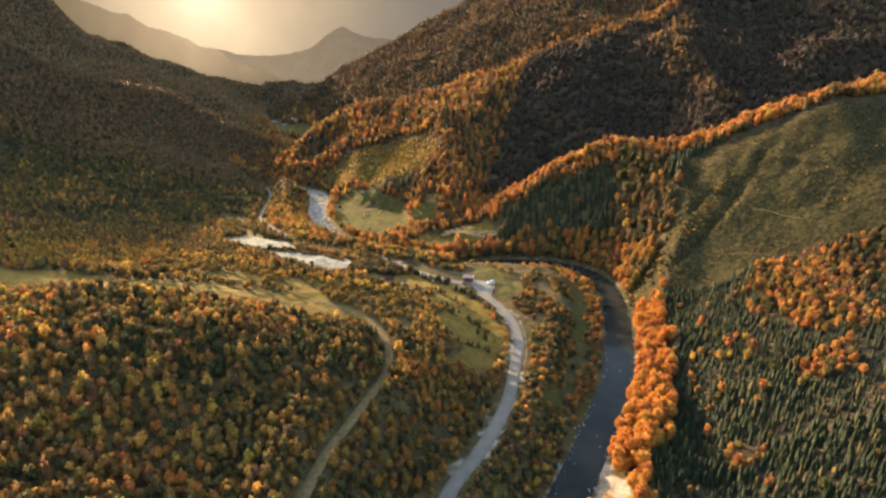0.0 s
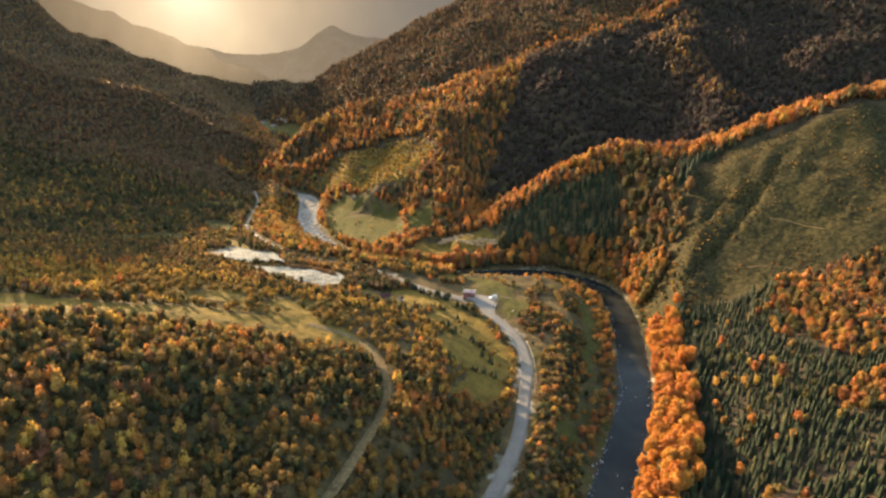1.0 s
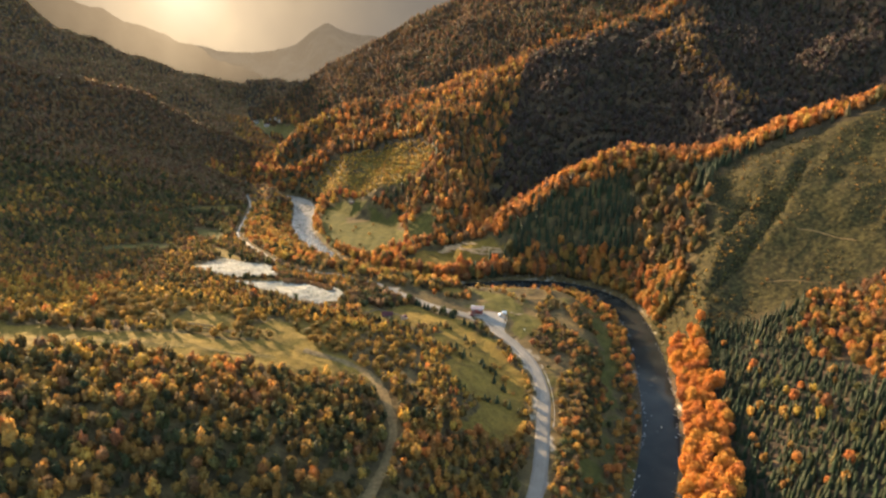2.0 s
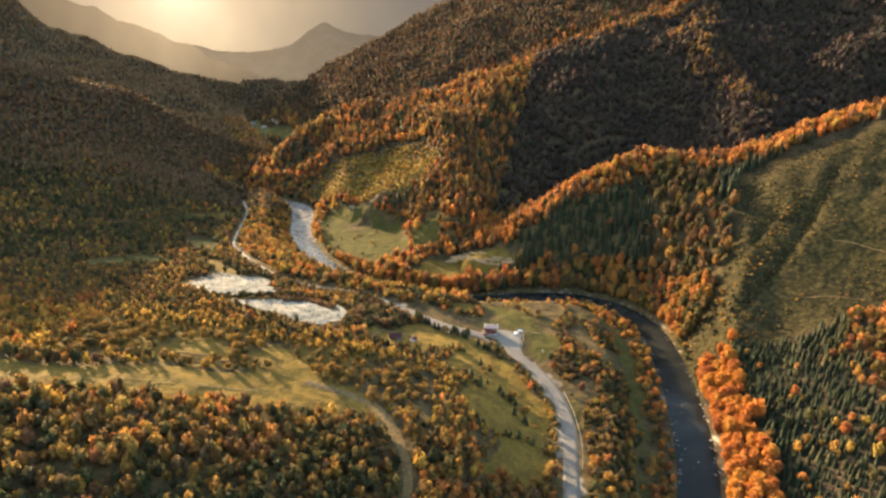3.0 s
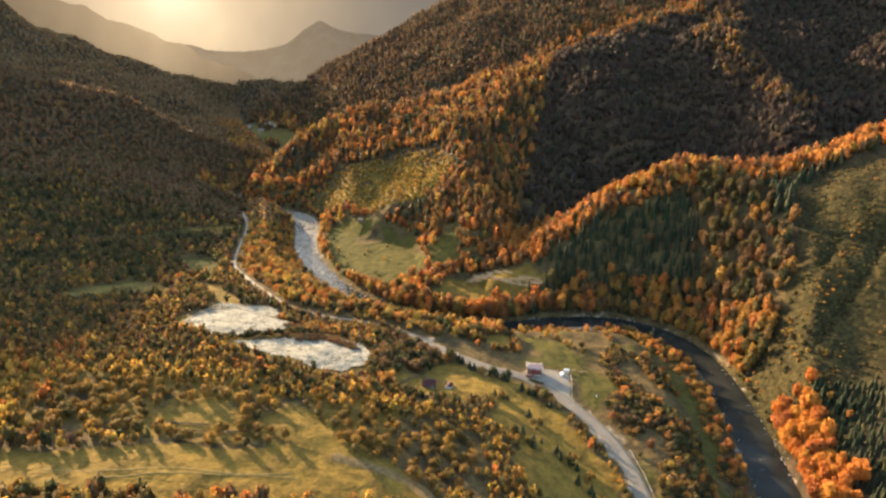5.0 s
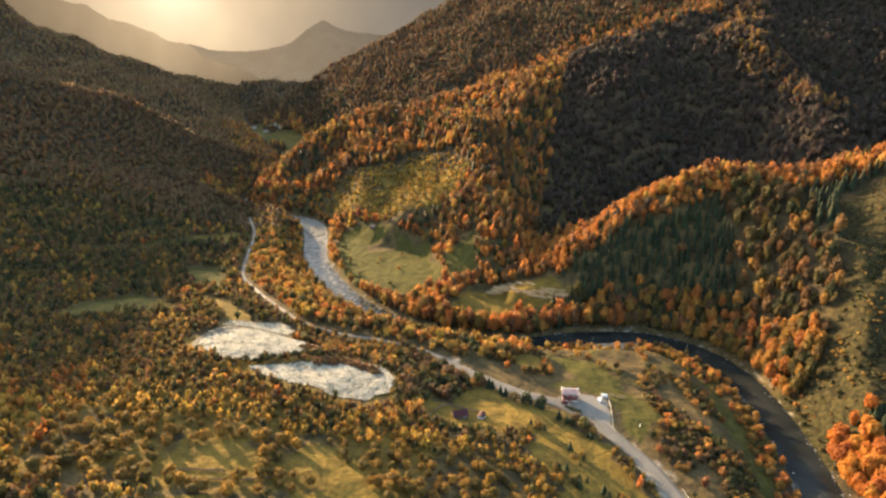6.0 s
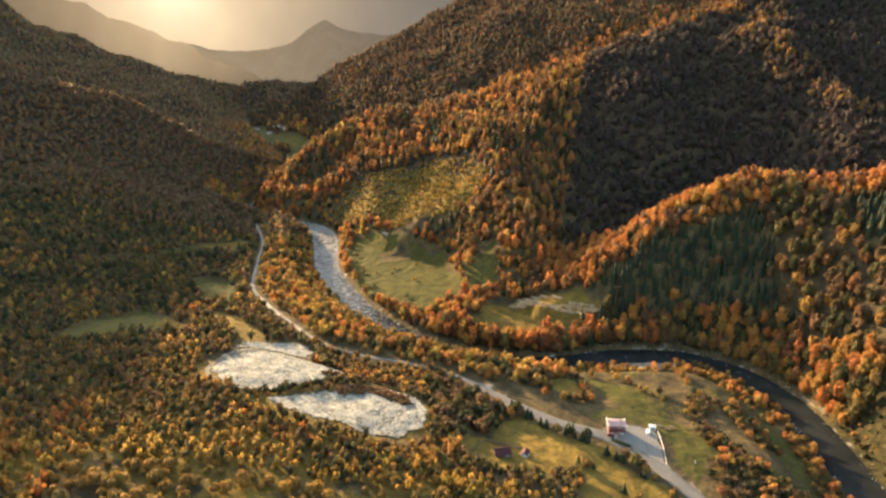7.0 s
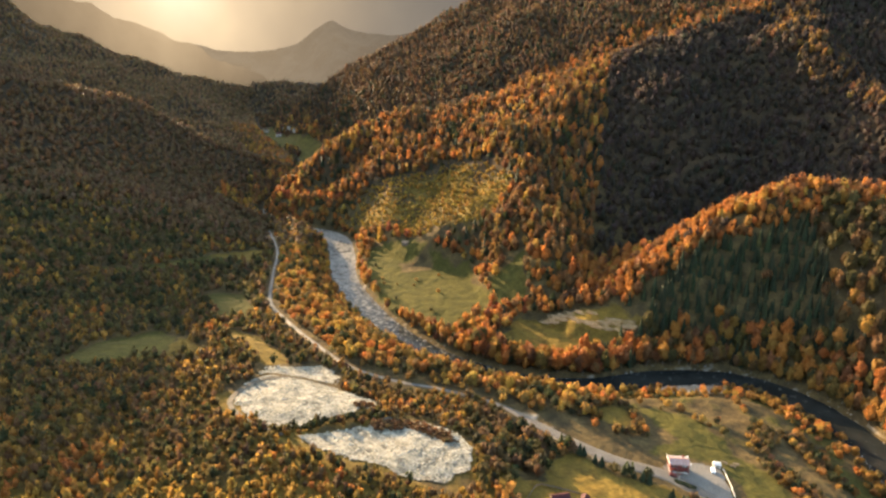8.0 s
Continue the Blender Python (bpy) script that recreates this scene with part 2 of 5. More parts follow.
# crest x, y, z, slope on its right-hand (near) flank, slope on its far flank
RIDGES = {
 "spur": [(40,705,14,.55,.5),(100,722,52,.5,.5),(151,723,80,.48,.5),(213,710,96,.50,.5),(273,680,120,.52,.5),(411,645,170,.52,.5),(620,600,235,.5,.5),(1000,560,330,.45,.4),(1800,500,420,.4,.4)],
 "mountain": [(-38,1090,142,.6,.6),(90,1050,186,.58,.45),(191,1087,214,.6,.45),(330,1160,270,.62,.45),(520,1230,345,.62,.45),(900,1300,480,.55,.45),(1800,1300,620,.4,.4)],
 "rib": [(430,1150,288,.5,.5),(378,1090,246,.5,.5),(382,990,199,.5,.5),(392,895,154,.5,.5)],
 "nose": [(95,1045,184,.5,.5),(50,960,128,.5,.5),(10,890,84,.55,.62)],
 "shoulder_west": [(-282,1045,10,.75,.8),(-250,1108,64,.8,.8),(-167,1130,108,.75,.7),(-97,1105,124,.72,.6),(-38,1092,142,.6,.5)],
 "west": [(48,738,22,.6,.6),(26,785,44,.6,.62),(10,890,86,.6,.62),(0,990,122,.55,.64),(-38,1090,142,.5,.74),(-20,1170,150,.5,.74)],
 "far": [(-400,1560,80,.42,.5),(-300,1580,150,.42,.5),(-170,1600,232,.42,.5),(-20,1620,310,.42,.5),(200,1650,420,.42,.5),(600,1700,560,.42,.5),(1200,1750,700,.4,.4),(2200,1800,800,.4,.4)],
 # west end raised out of view, added height that shades the plateau
 "left": [(-300,1960,92,.4,.4),(-350,1900,112,.4,.3),(-552,1850,150,.36,.27),(-706,1800,190,.36,.27),(-956,1720,262,.36,.27),(-1215,1635,550,.36,.36),(-1500,1550,660,.36,.4),(-2500,1300,700,.36,.4)],
 "shoulder": [(-250,1190,40,.25,.4),(-420,1120,105,.16,.4),(-700,1060,205,.14,.4),(-1100,960,310,.14,.4),(-1900,800,420,.38,.4)],
}
def smax(a, b, k):
    m = np.maximum(a, b); return m + k * np.log1p(np.exp(-np.abs(a - b) / k))
def base(x, y):
    u, v = np.clip(x, -450, 150) / 300, (np.clip(y, 0, 900) - 450) / 300
    h = sum(c * u ** i * v ** j for (i, j), c in HILL.items())
    h = h + np.maximum(0, -450 - x) * .06 + 7 * np.exp(-((x + 150) / 70) ** 2 - ((y - 305) / 60) ** 2)
    r = -10 + .40 * np.clip(x - 150, 0, 120) + .12 * np.clip(x - 290, 0, 600)
    w = np.clip((x - 90) / 70, 0, 1); w = w * w * (3 - 2 * w) * (1 - np.clip((y - 560) / 80, 0, 1))
    h = h * (1 - w) + r * w
    h = h - 13 * ease((298 - y) / 110) * ease((-58 - x) / 40) * ease((x + 420) / 100)
    far = np.clip((y - 900) / 400, 0, 1)
    return h * (1 - far) + (20 + .045 * np.clip(y - 1000, 0, 2500)) * far
def ground0(x, y):
    h = base(x, y)
    for pts in RIDGES.values():
        d, v, s = line_dist(x, y, pts)
        slope = np.where(s <= 0, v[..., 1], v[..., 2])
        h = smax(h, v[..., 0] - slope * (np.sqrt(d * d + 64) - 8), 3.0)
    return h

# centre lines: x, y, z (road, track); river also width, flat land on its left and right
ROAD = [(-60, -300, -2), (-40, -80, -2), (-22, 60, -1), (-10, 140, -0.5), (-3, 195, 0), (2, 241, 1), (20, 276, 2), (38, 319, 3), (49, 365, 5), (56, 405, 7), (52, 441, 10), (36, 475, 13), (18, 497, 15.5),
        (-8, 508, 18.5), (-36, 530, 21), (-59, 551, 23), (-90, 565, 25), (-116, 573, 26), (-144, 589, 27), (-170, 622, 26), (-197, 663, 24),
        (-220, 706, 22), (-234, 771, 20), (-249, 855, 18), (-275, 930, 18)]
TRACK = [(-60, 120, 38), (-57, 170, 37), (-55, 200, 36), (-51, 230, 35), (-41, 270, 33), (-33, 307, 31), (-33, 335, 32), (-44, 366, 36), (-60, 379, 39), (-85, 384, 45)]
RIVER = [(10, -300, -15, 21, 10, 16), (6, -60, -14.5, 21, 10, 16), (12, 90, -14, 21, 10, 16), (32, 190, -13.6, 20, 10, 16), (70, 268, -13.2, 19, 10, 18), (98, 325, -13, 19, 14, 20), (124, 382, -13, 20, 16, 20), (144, 447, -13, 21, 20, 14),
         (159, 520, -12.5, 21, 24, 5), (162, 575, -12, 21, 24, 5), (148, 612, -11.5, 21, 28, 5), (118, 635, -11, 19, 30, 8), (66, 636, -10, 21, 26, 18),
         (20, 626, -9.5, 19, 20, 54), (-30, 632, -8.5, 17, 16, 78), (-84, 662, -6.5, 18, 12, 70), (-126, 711, -5, 20, 10, 80), (-155, 768, -4, 21, 10, 90),
         (-178, 830, -3, 23, 10, 60), (-189, 900, -2, 26, 10, 20), (-203, 960, 0, 25, 10, 8), (-232, 992, 1, 20, 14, 6), (-276, 1008, 3, 14, 20, 6), (-318, 1060, 10, 6, 20, 6), (-306, 1170, 22, 4, 30, 10),
         (-298, 1285, 35, 4, 36, 20), (-362, 1415, 44, 4, 44, 22), (-465, 1650, 57, 4, 50, 25), (-505, 1780, 70, 4, 40, 25)]

GULLIES = [[(182, 560), (200, 557), (215, 557), (232, 563), (250, 575), (268, 590)], [(202, 512), (226, 527), (250, 543), (272, 558), (296, 578), (318, 600)]]


def smooth_line(pts, step):
    """A rounded polyline through the points (Catmull-Rom), with points about a step apart."""
    p = np.array(pts, float)
    p = np.vstack([2 * p[0] - p[1], p, 2 * p[-1] - p[-2]])
    out = []
    for a, b, c, d in zip(p, p[1:], p[2:], p[3:]):
        n = max(2, int(np.hypot(*(c - b)[:2]) / step))
        u = (np.arange(n) / n)[:, None]
        out.append(0.5 * (2 * b + (c - a) * u + (2 * a - 5 * b + 4 * c - d) * u ** 2 + (3 * b - a - 3 * c + d) * u ** 3))
    return np.vstack(out + [p[-2:-1]])


ROAD_LINE, TRACK_LINE, RIVER_LINE = smooth_line(ROAD, 6), smooth_line(TRACK, 12), smooth_line(RIVER, 18)


def lattice(i, j, seed):
    n = (i * 374761393 + j * 668265263 + seed * 974634777) & 0x7FFFFFFF
    n = ((n ^ (n >> 13)) * 1274126177) & 0x7FFFFFFF
    return ((n ^ (n >> 16)) & 0xFFFF) / 65535.0


def value_noise(x, y, seed=0):
    i, j = np.floor(x).astype(np.int64), np.floor(y).astype(np.int64)
    u, v = ease(x - i), ease(y - j)
    a = lattice(i, j, seed) * (1 - u) + lattice(i + 1, j, seed) * u
    b = lattice(i, j + 1, seed) * (1 - u) + lattice(i + 1, j + 1, seed) * u
    return a * (1 - v) + b * v


def fbm(x, y, octaves=4, seed=0):
    return sum((value_noise(x * 2 ** k, y * 2 ** k, seed + k) - 0.5) * 0.5 ** k for k in range(octaves))


def ground(x, y):
    x, y = np.asarray(x, float), np.asarray(y, float)
    low = base(x, y)
    h = ground0(x, y)
    rise = np.clip((h - low) / 60, 0, 1)
    h = h + fbm(x / 26, y / 26, 3, 5) * 2.6
    h = h + rise * (fbm(x / 95, y / 95, 4, 11) * 26 - np.abs(fbm(x / 85 + y / 260, y / 300, 1, 23)) * 26 + 5)
    h = h + np.clip((y - 1350) / 500, 0, 1) * fbm(x / 330, y / 330, 4, 31) * 45 * rise
    for pts in GULLIES:
        h = h - 3.6 * np.exp(-(line_dist(x, y, pts)[0] / 4.2) ** 2)
    d, v, s = line_dist(x, y, TRACK_LINE)
    h = v[..., 0] + (h - v[..., 0]) * ease((d - 3) / 12)
    d, v, s = line_dist(x, y, ROAD_LINE)
    h = v[..., 0] + (h - v[..., 0]) * ease((d - 7.0) / 50)
    d, v, s = line_dist(x, y, RIVER_LINE)
    flat = np.where(s > 0, v[..., 2], v[..., 3])
    edge = d - v[..., 1] / 2
    bank = v[..., 0] - 1.6 + 3.4 * ease((edge + 3) / 8) + 5.0 * ease((edge - 4) / (flat + 6)) + np.where(s > 0, 0.8, 1.3) * np.maximum(0, edge - 4 - flat)
    return np.minimum(h, bank + np.maximum(0, edge) * 0.01 * fbm(x / 9, y / 9, 2, 3))

# ---- helpers for meshes ----
def tri_mesh(name, verts, tris, materials, smooth=False, slots=None):
    me = bpy.data.meshes.new(name)
    verts, tris = np.asarray(verts, np.float32), np.asarray(tris, np.int32)
    me.vertices.add(len(verts))
    me.vertices.foreach_set("co", verts.ravel())
    me.loops.add(tris.size)
    me.loops.foreach_set("vertex_index", tris.ravel())
    me.polygons.add(len(tris))
    me.polygons.foreach_set("loop_start", np.arange(0, tris.size, 3, dtype=np.int32))
    for m in materials:
        me.materials.append(m)
    if slots is not None:
        me.polygons.foreach_set("material_index", np.asarray(slots, np.int32))
    me.polygons.foreach_set("use_smooth", np.full(len(tris), smooth))
    me.update(calc_edges=True)
    return me


def paint(me, name, values):
    """A value (grey or colour) for each vertex."""
    values = np.asarray(values, np.float32)
    if values.ndim == 1:
        me.attributes.new(name, "FLOAT", "POINT").data.foreach_set("value", values)
    else:
        full = np.ones((len(values), 4), np.float32)
        full[:, :3] = values
        me.attributes.new(name, "FLOAT_COLOR", "POINT").data.foreach_set("color", full.ravel())


def grid_tris(nx, ny):
    i = np.arange(nx * ny).reshape(ny, nx)
    a, b, c, d = i[:-1, :-1].ravel(), i[:-1, 1:].ravel(), i[1:, 1:].ravel(), i[1:, :-1].ravel()
    return np.vstack([np.c_[a, b, c], np.c_[a, c, d]])


def ribbon(name, line, offsets, material, lift=0.12, label="", drape=True, smooth=True):
    """A strip along a centre line; offsets: pairs of sideways metres and height."""
    line = np.asarray(line)
    t = np.gradient(line[:, :2], axis=0)
    t /= np.linalg.norm(t, axis=1)[:, None]
    side = np.c_[t[:, 1], -t[:, 0]]
    rows = []
    for off, up in offsets:
        xy = line[:, :2] + side * (off if np.isscalar(off) else np.asarray(off)[:, None])
        z = ground(xy[:, 0], xy[:, 1]) if drape else line[:, 2]
        rows.append(np.c_[xy, z + lift + up])
    v = np.stack(rows, 1).reshape(-1, 3)
    tris = grid_tris(len(offsets), len(line))
    return tagged(new(name, tri_mesh(name, v, tris, [material], smooth)), label, kind="structure")


def inside(x, y, poly):
    hit = np.zeros(np.shape(x), bool)
    for (ax, ay), (bx, by) in zip(poly, poly[1:] + poly[:1]):
        if ay != by:
            hit ^= ((ay > y) != (by > y)) & (x < (bx - ax) * (y - ay) / (by - ay) + ax)
    return hit


def soft_inside(x, y, poly, width=4.0):
    """1 well inside, 0 well outside, 0.5 on the line."""
    d = line_dist(x, y, [(a, b) for a, b in poly] + [poly[0]])[0]
    return np.clip(0.5 + np.where(inside(x, y, poly), d, -d) / (2 * width), 0, 1)


# ---- fields and bare ground, as plans ----
GREEN_FIELDS = {
    "house lawn": [(14, 516), (24, 523), (45, 536), (59, 527), (71, 513), (75, 497), (62, 480), (54, 464), (46, 470), (46, 508)],
    "hill field": [(-296, 546), (-288, 598), (-266, 620), (-252, 600), (-248, 568), (-270, 552)],
    "lane field": [(-276, 712), (-252, 730), (-226, 683), (-239, 648), (-250, 670)],
    "foot field": [(-379, 760), (-306, 812), (-272, 840), (-267, 814), (-326, 777), (-369, 750)],
    "far meadow": [(-160, 912), (-128, 888), (-88, 852), (-54, 812), (-40, 760), (-45, 728), (-77, 708), (-112, 722), (-140, 765), (-157, 830)],
    "valley meadow": [(-300, 1236), (-282, 1290), (-272, 1376), (-300, 1418), (-349, 1480), (-405, 1562), (-440, 1650), (-472, 1650), (-425, 1530), (-380, 1450), (-330, 1405), (-318, 1320), (-316, 1240)],
    "nook": [(-38, 778), (-6, 790), (-10, 746), (-36, 735)],
    "yard": [(24, 573), (57, 559), (62, 530), (40, 520), (28, 539)],
}
DRY_FIELDS = {
    "hut field": [(-60, 467), (-53, 476), (-43, 492), (-27, 512), (-15, 504), (-9, 489), (-1, 477), (2, 470), (-10, 460), (-37, 454), (-56, 452), (-64, 458)],
    "brown field": [(-4, 554), (10, 562), (19, 563), (8, 532), (1, 530), (-1, 543)],
    "strip": [(-330, 350), (-260, 358), (-201, 356), (-162, 364), (-133, 375), (-90, 392), (-62, 386), (-44, 372), (-52, 362), (-72, 356), (-105, 347), (-137, 341), (-164, 331), (-200, 320), (-330, 312)],
    "glade": [(-160, 386), (-158, 402), (-138, 412), (-124, 396), (-140, 384)],
    "glade two": [(-124, 396), (-108, 420), (-100, 418), (-84, 394), (-96, 388)],
    "road meadow": [(-34, 505), (5, 492), (32, 462), (46, 425), (46, 395), (42, 370), (28, 352), (0, 345), (14, 374), (2, 391), (-6, 425), (-9, 464)],
    "field end": [(-252, 602), (-238, 596), (-228, 580), (-238, 566), (-248, 568)],
    "lane strip": [(-228, 632), (-206, 624), (-180, 593), (-187, 568), (-214, 600)],
    "log meadow": [(-48, 690), (-20, 722), (20, 712), (60, 690), (45, 668), (5, 662), (-30, 660)],
    "foot field end": [(-306, 812), (-262, 862), (-250, 840), (-272, 814)],
}
RUBBLE_BEDS = [
    [(-187, 566), (-182, 576), (-163, 591), (-148, 577), (-149, 562), (-166, 561), (-184, 554), (-189, 546)],
    [(-193, 516), (-190, 534), (-184, 547), (-168, 555), (-149, 553), (-130, 541), (-121, 527), (-134, 512), (-150, 501), (-164, 489), (-178, 497)],
    [(-158, 483), (-143, 494), (-124, 506), (-103, 518), (-86, 509), (-77, 496), (-80, 479), (-92, 466), (-112, 466), (-135, 472)],
]
PLOUGH = [(-126, 860), (-92, 852), (-88, 832), (-122, 833)]
GRAVEL_BAR = [(52, 614), (70, 624), (92, 628), (110, 620), (100, 614), (72, 609)]
NEAR_BAR = [(72, 240), (82, 272), (90, 285), (97, 268), (92, 245)]
COURT = [(13, 499), (17, 507), (32, 510), (46, 508), (43, 488), (40, 476), (27, 487)]
CLEARING = [(160, 520), (192, 540), (232, 585), (262, 648), (300, 655), (412, 622), (560, 600), (560, 470), (420, 455), (340, 470), (285, 478), (240, 476), (205, 478), (178, 500)]
BRUSH = [(-195, 985), (-165, 1010), (-120, 990), (-65, 975), (-28, 935), (-2, 872), (-30, 844), (-56, 840), (-95, 866), (-145, 918)]
LOG_YARD = [(-6, 722), (15, 714), (60, 692), (74, 677), (45, 671), (10, 690)]

# ---- ground sheet ----
def axis(lo, a, b, hi, step, grow):
    mid = list(np.arange(a, b + step, step))
    for end, sign in ((lo, -1), (hi, 1)):
        s, p = step, mid[0] if sign < 0 else mid[-1]
        while (p - end) * sign < 0:
            s *= grow
            p += s * sign
            mid = [p] + mid if sign < 0 else mid + [p]
    return np.array(mid)


xs, ys = axis(-3600, -420, 420, 3600, 4.0, 1.065), axis(-1500, 160, 1120, 4750, 4.0, 1.042)
gx, gy = [a.ravel() for a in np.meshgrid(xs, ys)]
gz = ground(gx, gy)
land = tri_mesh("ground", np.c_[gx, gy, gz], grid_tris(len(xs), len(ys)), [GROUND], True)
cover = np.zeros((len(gx), 3), np.float32)
core = (np.abs(gx + 20) < 620) & (gy > 100) & (gy < 1750)
cx, cy = gx[core] + fbm(gx[core] / 14, gy[core] / 14, 2, 41) * 9, gy[core] + fbm(gx[core] / 14, gy[core] / 14, 2, 47) * 9
part_cover = np.zeros((len(cx), 3), np.float32)
for poly in GREEN_FIELDS.values():
    part_cover[:, 0] = np.maximum(part_cover[:, 0], soft_inside(cx, cy, poly))
for poly in DRY_FIELDS.values():
    part_cover[:, 1] = np.maximum(part_cover[:, 1], soft_inside(cx, cy, poly))
heath = np.zeros(len(gx), np.float32)
heath[core] = np.maximum(soft_inside(cx, cy, CLEARING, 8), soft_inside(cx, cy, [(150, 500), (158, 465), (168, 440), (186, 430), (215, 468), (240, 480), (182, 545), (158, 562)], 8))
part_cover[:, 1] = np.maximum(part_cover[:, 1], soft_inside(cx, cy, CLEARING, 8) * 0.42 * fbm(cx / 24, cy / 40, 3, 19))
part_cover[:, 1] = np.maximum(part_cover[:, 1], soft_inside(cx, cy, BRUSH, 8) * (0.5 + 0.5 * fbm(cx / 30, cy / 30, 3, 29)))
far_d, far_v, far_s = line_dist(cx, cy, RIVER_LINE)
shore = far_d - far_v[:, 1] / 2 + 8 * fbm(cx / 24, cy / 24, 2, 141)
low_bank = (line_dist(cx, cy, ROAD_LINE)[2] <= 0) & (line_dist(cx, cy, RIVER_LINE)[2] > 0) & (cy < 640)
part_cover[:, 0] = np.maximum(part_cover[:, 0], low_bank * (0.26 + 0.40 * np.exp(-((shore - 20) / 7) ** 2) * ease((cy - 320) / 60) + 0.6 * fbm(cx / 20, cy / 20, 3, 67)))
plateau = ease((cy - 366) / 20) * (1 - ease((cy - 500) / 60)) * (cx < -55) * (cx > -400)
part_cover[:, 1] = np.maximum(part_cover[:, 1], plateau * (0.62 + 0.5 * fbm(cx / 18, cy / 18, 3, 57)))
d, v, s = line_dist(cx, cy, RIVER_LINE)
edge = d - v[:, 1] / 2
part_cover[:, 2] = np.clip(1.0 - np.abs(edge - 0.5) / 4, 0, 1) * (0.44 + 0.8 * fbm(cx / 16, cy / 16, 2, 51))
d = line_dist(cx, cy, ROAD_LINE)[0]
part_cover[:, 0] *= 1 - soft_inside(cx, cy, PLOUGH)
part_cover[:, 1] = np.maximum(part_cover[:, 1], soft_inside(cx, cy, LOG_YARD) * 0.6)
for poly in (GRAVEL_BAR, NEAR_BAR):
    part_cover[:, 2] = np.maximum(part_cover[:, 2], soft_inside(cx, cy, poly))
part_cover[:, 2] = np.maximum(part_cover[:, 2], np.clip(1 - (d - 4.6) / 2, 0, 1) * np.where(cy > 545, 0.0, 0.5))
cover[core] = part_cover
paint(land, "cover", cover)
paint(land, "heath", heath)
paint(land, "wood", np.maximum(np.clip((gz - base(gx, gy)) / 40, 0, 1) * np.clip((np.hypot(gx, gy - 640) - 170) / 120, 0, 1), np.maximum(np.clip((gy - 1000) / 200, 0, 1), np.clip((gx - 110) / 30, 0, 1) * np.clip((500 - gy) / 30, 0, 1))))
tagged(new("ground", land), "wooded valley floor and mountainsides in autumn colours", "ground", kind="structure")

# ---- far distance, beyond the last ridge ----
def backdrop(name, radius, height, material, label):
    """An arc of far hills; height(a) in metres for the bearing a in degrees from +y towards +x."""
    a = np.linspace(-62, 62, 400)
    rows = [np.c_[radius(a, u) * np.sin(np.radians(a)), radius(a, u) * np.cos(np.radians(a)), -20 + (height(a) + 20) * u] for u in np.linspace(0, 1, 30)]
    v = np.stack(rows, 0).reshape(-1, 3)
    return tagged(new(name, tri_mesh(name, v, grid_tris(len(a), 30), [material], True)), label, "backdrop", kind="structure")


def peak_height(a):
    h = 205 + 120 * np.exp(-((a + 8.4) / 4.6) ** 2) + 58 * np.exp(-((a + 9.3) / 2.0) ** 2) + 90 * np.exp(-((a + 24) / 8) ** 2) + 200 * np.exp(-((a - 2) / 6) ** 2)
    return h + fbm(a / 2.2, a * 0 + 3.3, 4, 7) * 30


# emissive arc with the glow painted in, standing in for sunlit haze
backdrop("backdrop_haze", lambda a, u: 4350 + 0 * a, lambda a: 1050 + 0 * a, HAZE_GLOW, "glowing backdrop painted as bright haze at the valley's end")
backdrop("backdrop_hills", lambda a, u: 3000 + 520 * u + fbm(a / 1.6, a * 0 + u * 5, 4, 9) * 260, peak_height, FARHILL, "wooded far hills with haze painted over them as emission")

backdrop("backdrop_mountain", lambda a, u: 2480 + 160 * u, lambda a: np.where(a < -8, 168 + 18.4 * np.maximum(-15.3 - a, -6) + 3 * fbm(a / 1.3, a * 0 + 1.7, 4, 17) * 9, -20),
         FARMOUNTAIN, "mountain flank backdrop with sunlit haze painted in as emission")

# ---- river, road, track ----
wide = smooth_line(RIVER[:-5], 8)
half = wide[:, 3] / 2 + 1.5
river = ribbon("river", wide, [(half * f, 0) for f in (-1, -0.5, 0, 0.5, 1)], WATER, 0.0, "dark shallow river with ripples between gravel banks", drape=False)
level = np.repeat(np.interp(np.arange(len(wide)), np.arange(len(wide)), wide[:, 1]), 5)
reach = np.tile([0.05, 0.0, 0.02, 0.0, 0.05], len(wide)) + fbm(level / 26, level * 0, 2, 13) * 0.06
# upstream reach made paler, for rapids and painted sky reflection alike
paint(river.data, "rapid", reach + np.interp(level, [250, 560, 640, 720, 900], [-0.02, -0.02, 0.02, 0.14, 0.26]))
course = smooth_line(ROAD, 4)
road_half = np.interp(course[:, 1], [500, 560], [3.8, 1.2])
ribbon("road", course, [(-road_half - 0.3, -0.35), (-road_half, 0), (-road_half * 0.5, 0.04), (road_half * 0.5, 0.04), (road_half, 0), (road_half + 0.3, -0.35)], ASPHALT, 0.16, "pale worn two-lane asphalt valley road", drape=False)
ribbon("dirt_track", smooth_line(TRACK, 4), [(-2.6, -0.12), (-1.5, 0.0), (-0.5, 0.08), (0.5, 0.08), (1.5, 0.0), (2.6, -0.12)], DIRT, 0.12, "brown dirt track winding round the wooded hill", drape=False)
for wheel_line in ([(-176, 346, 0), (-157, 348, 0), (-141, 354, 0), (-119, 359, 0), (-95, 364, 0)], [(-155, 344, 0), (-140, 351, 0), (-121, 357, 0), (-97, 367, 0)]):
    ribbon("field_track", smooth_line(wheel_line, 4), [(-0.45, -0.1), (0, 0.05), (0.45, -0.1)], DRYTRACK, 0.16, "faint wheel track in the dry grass field")
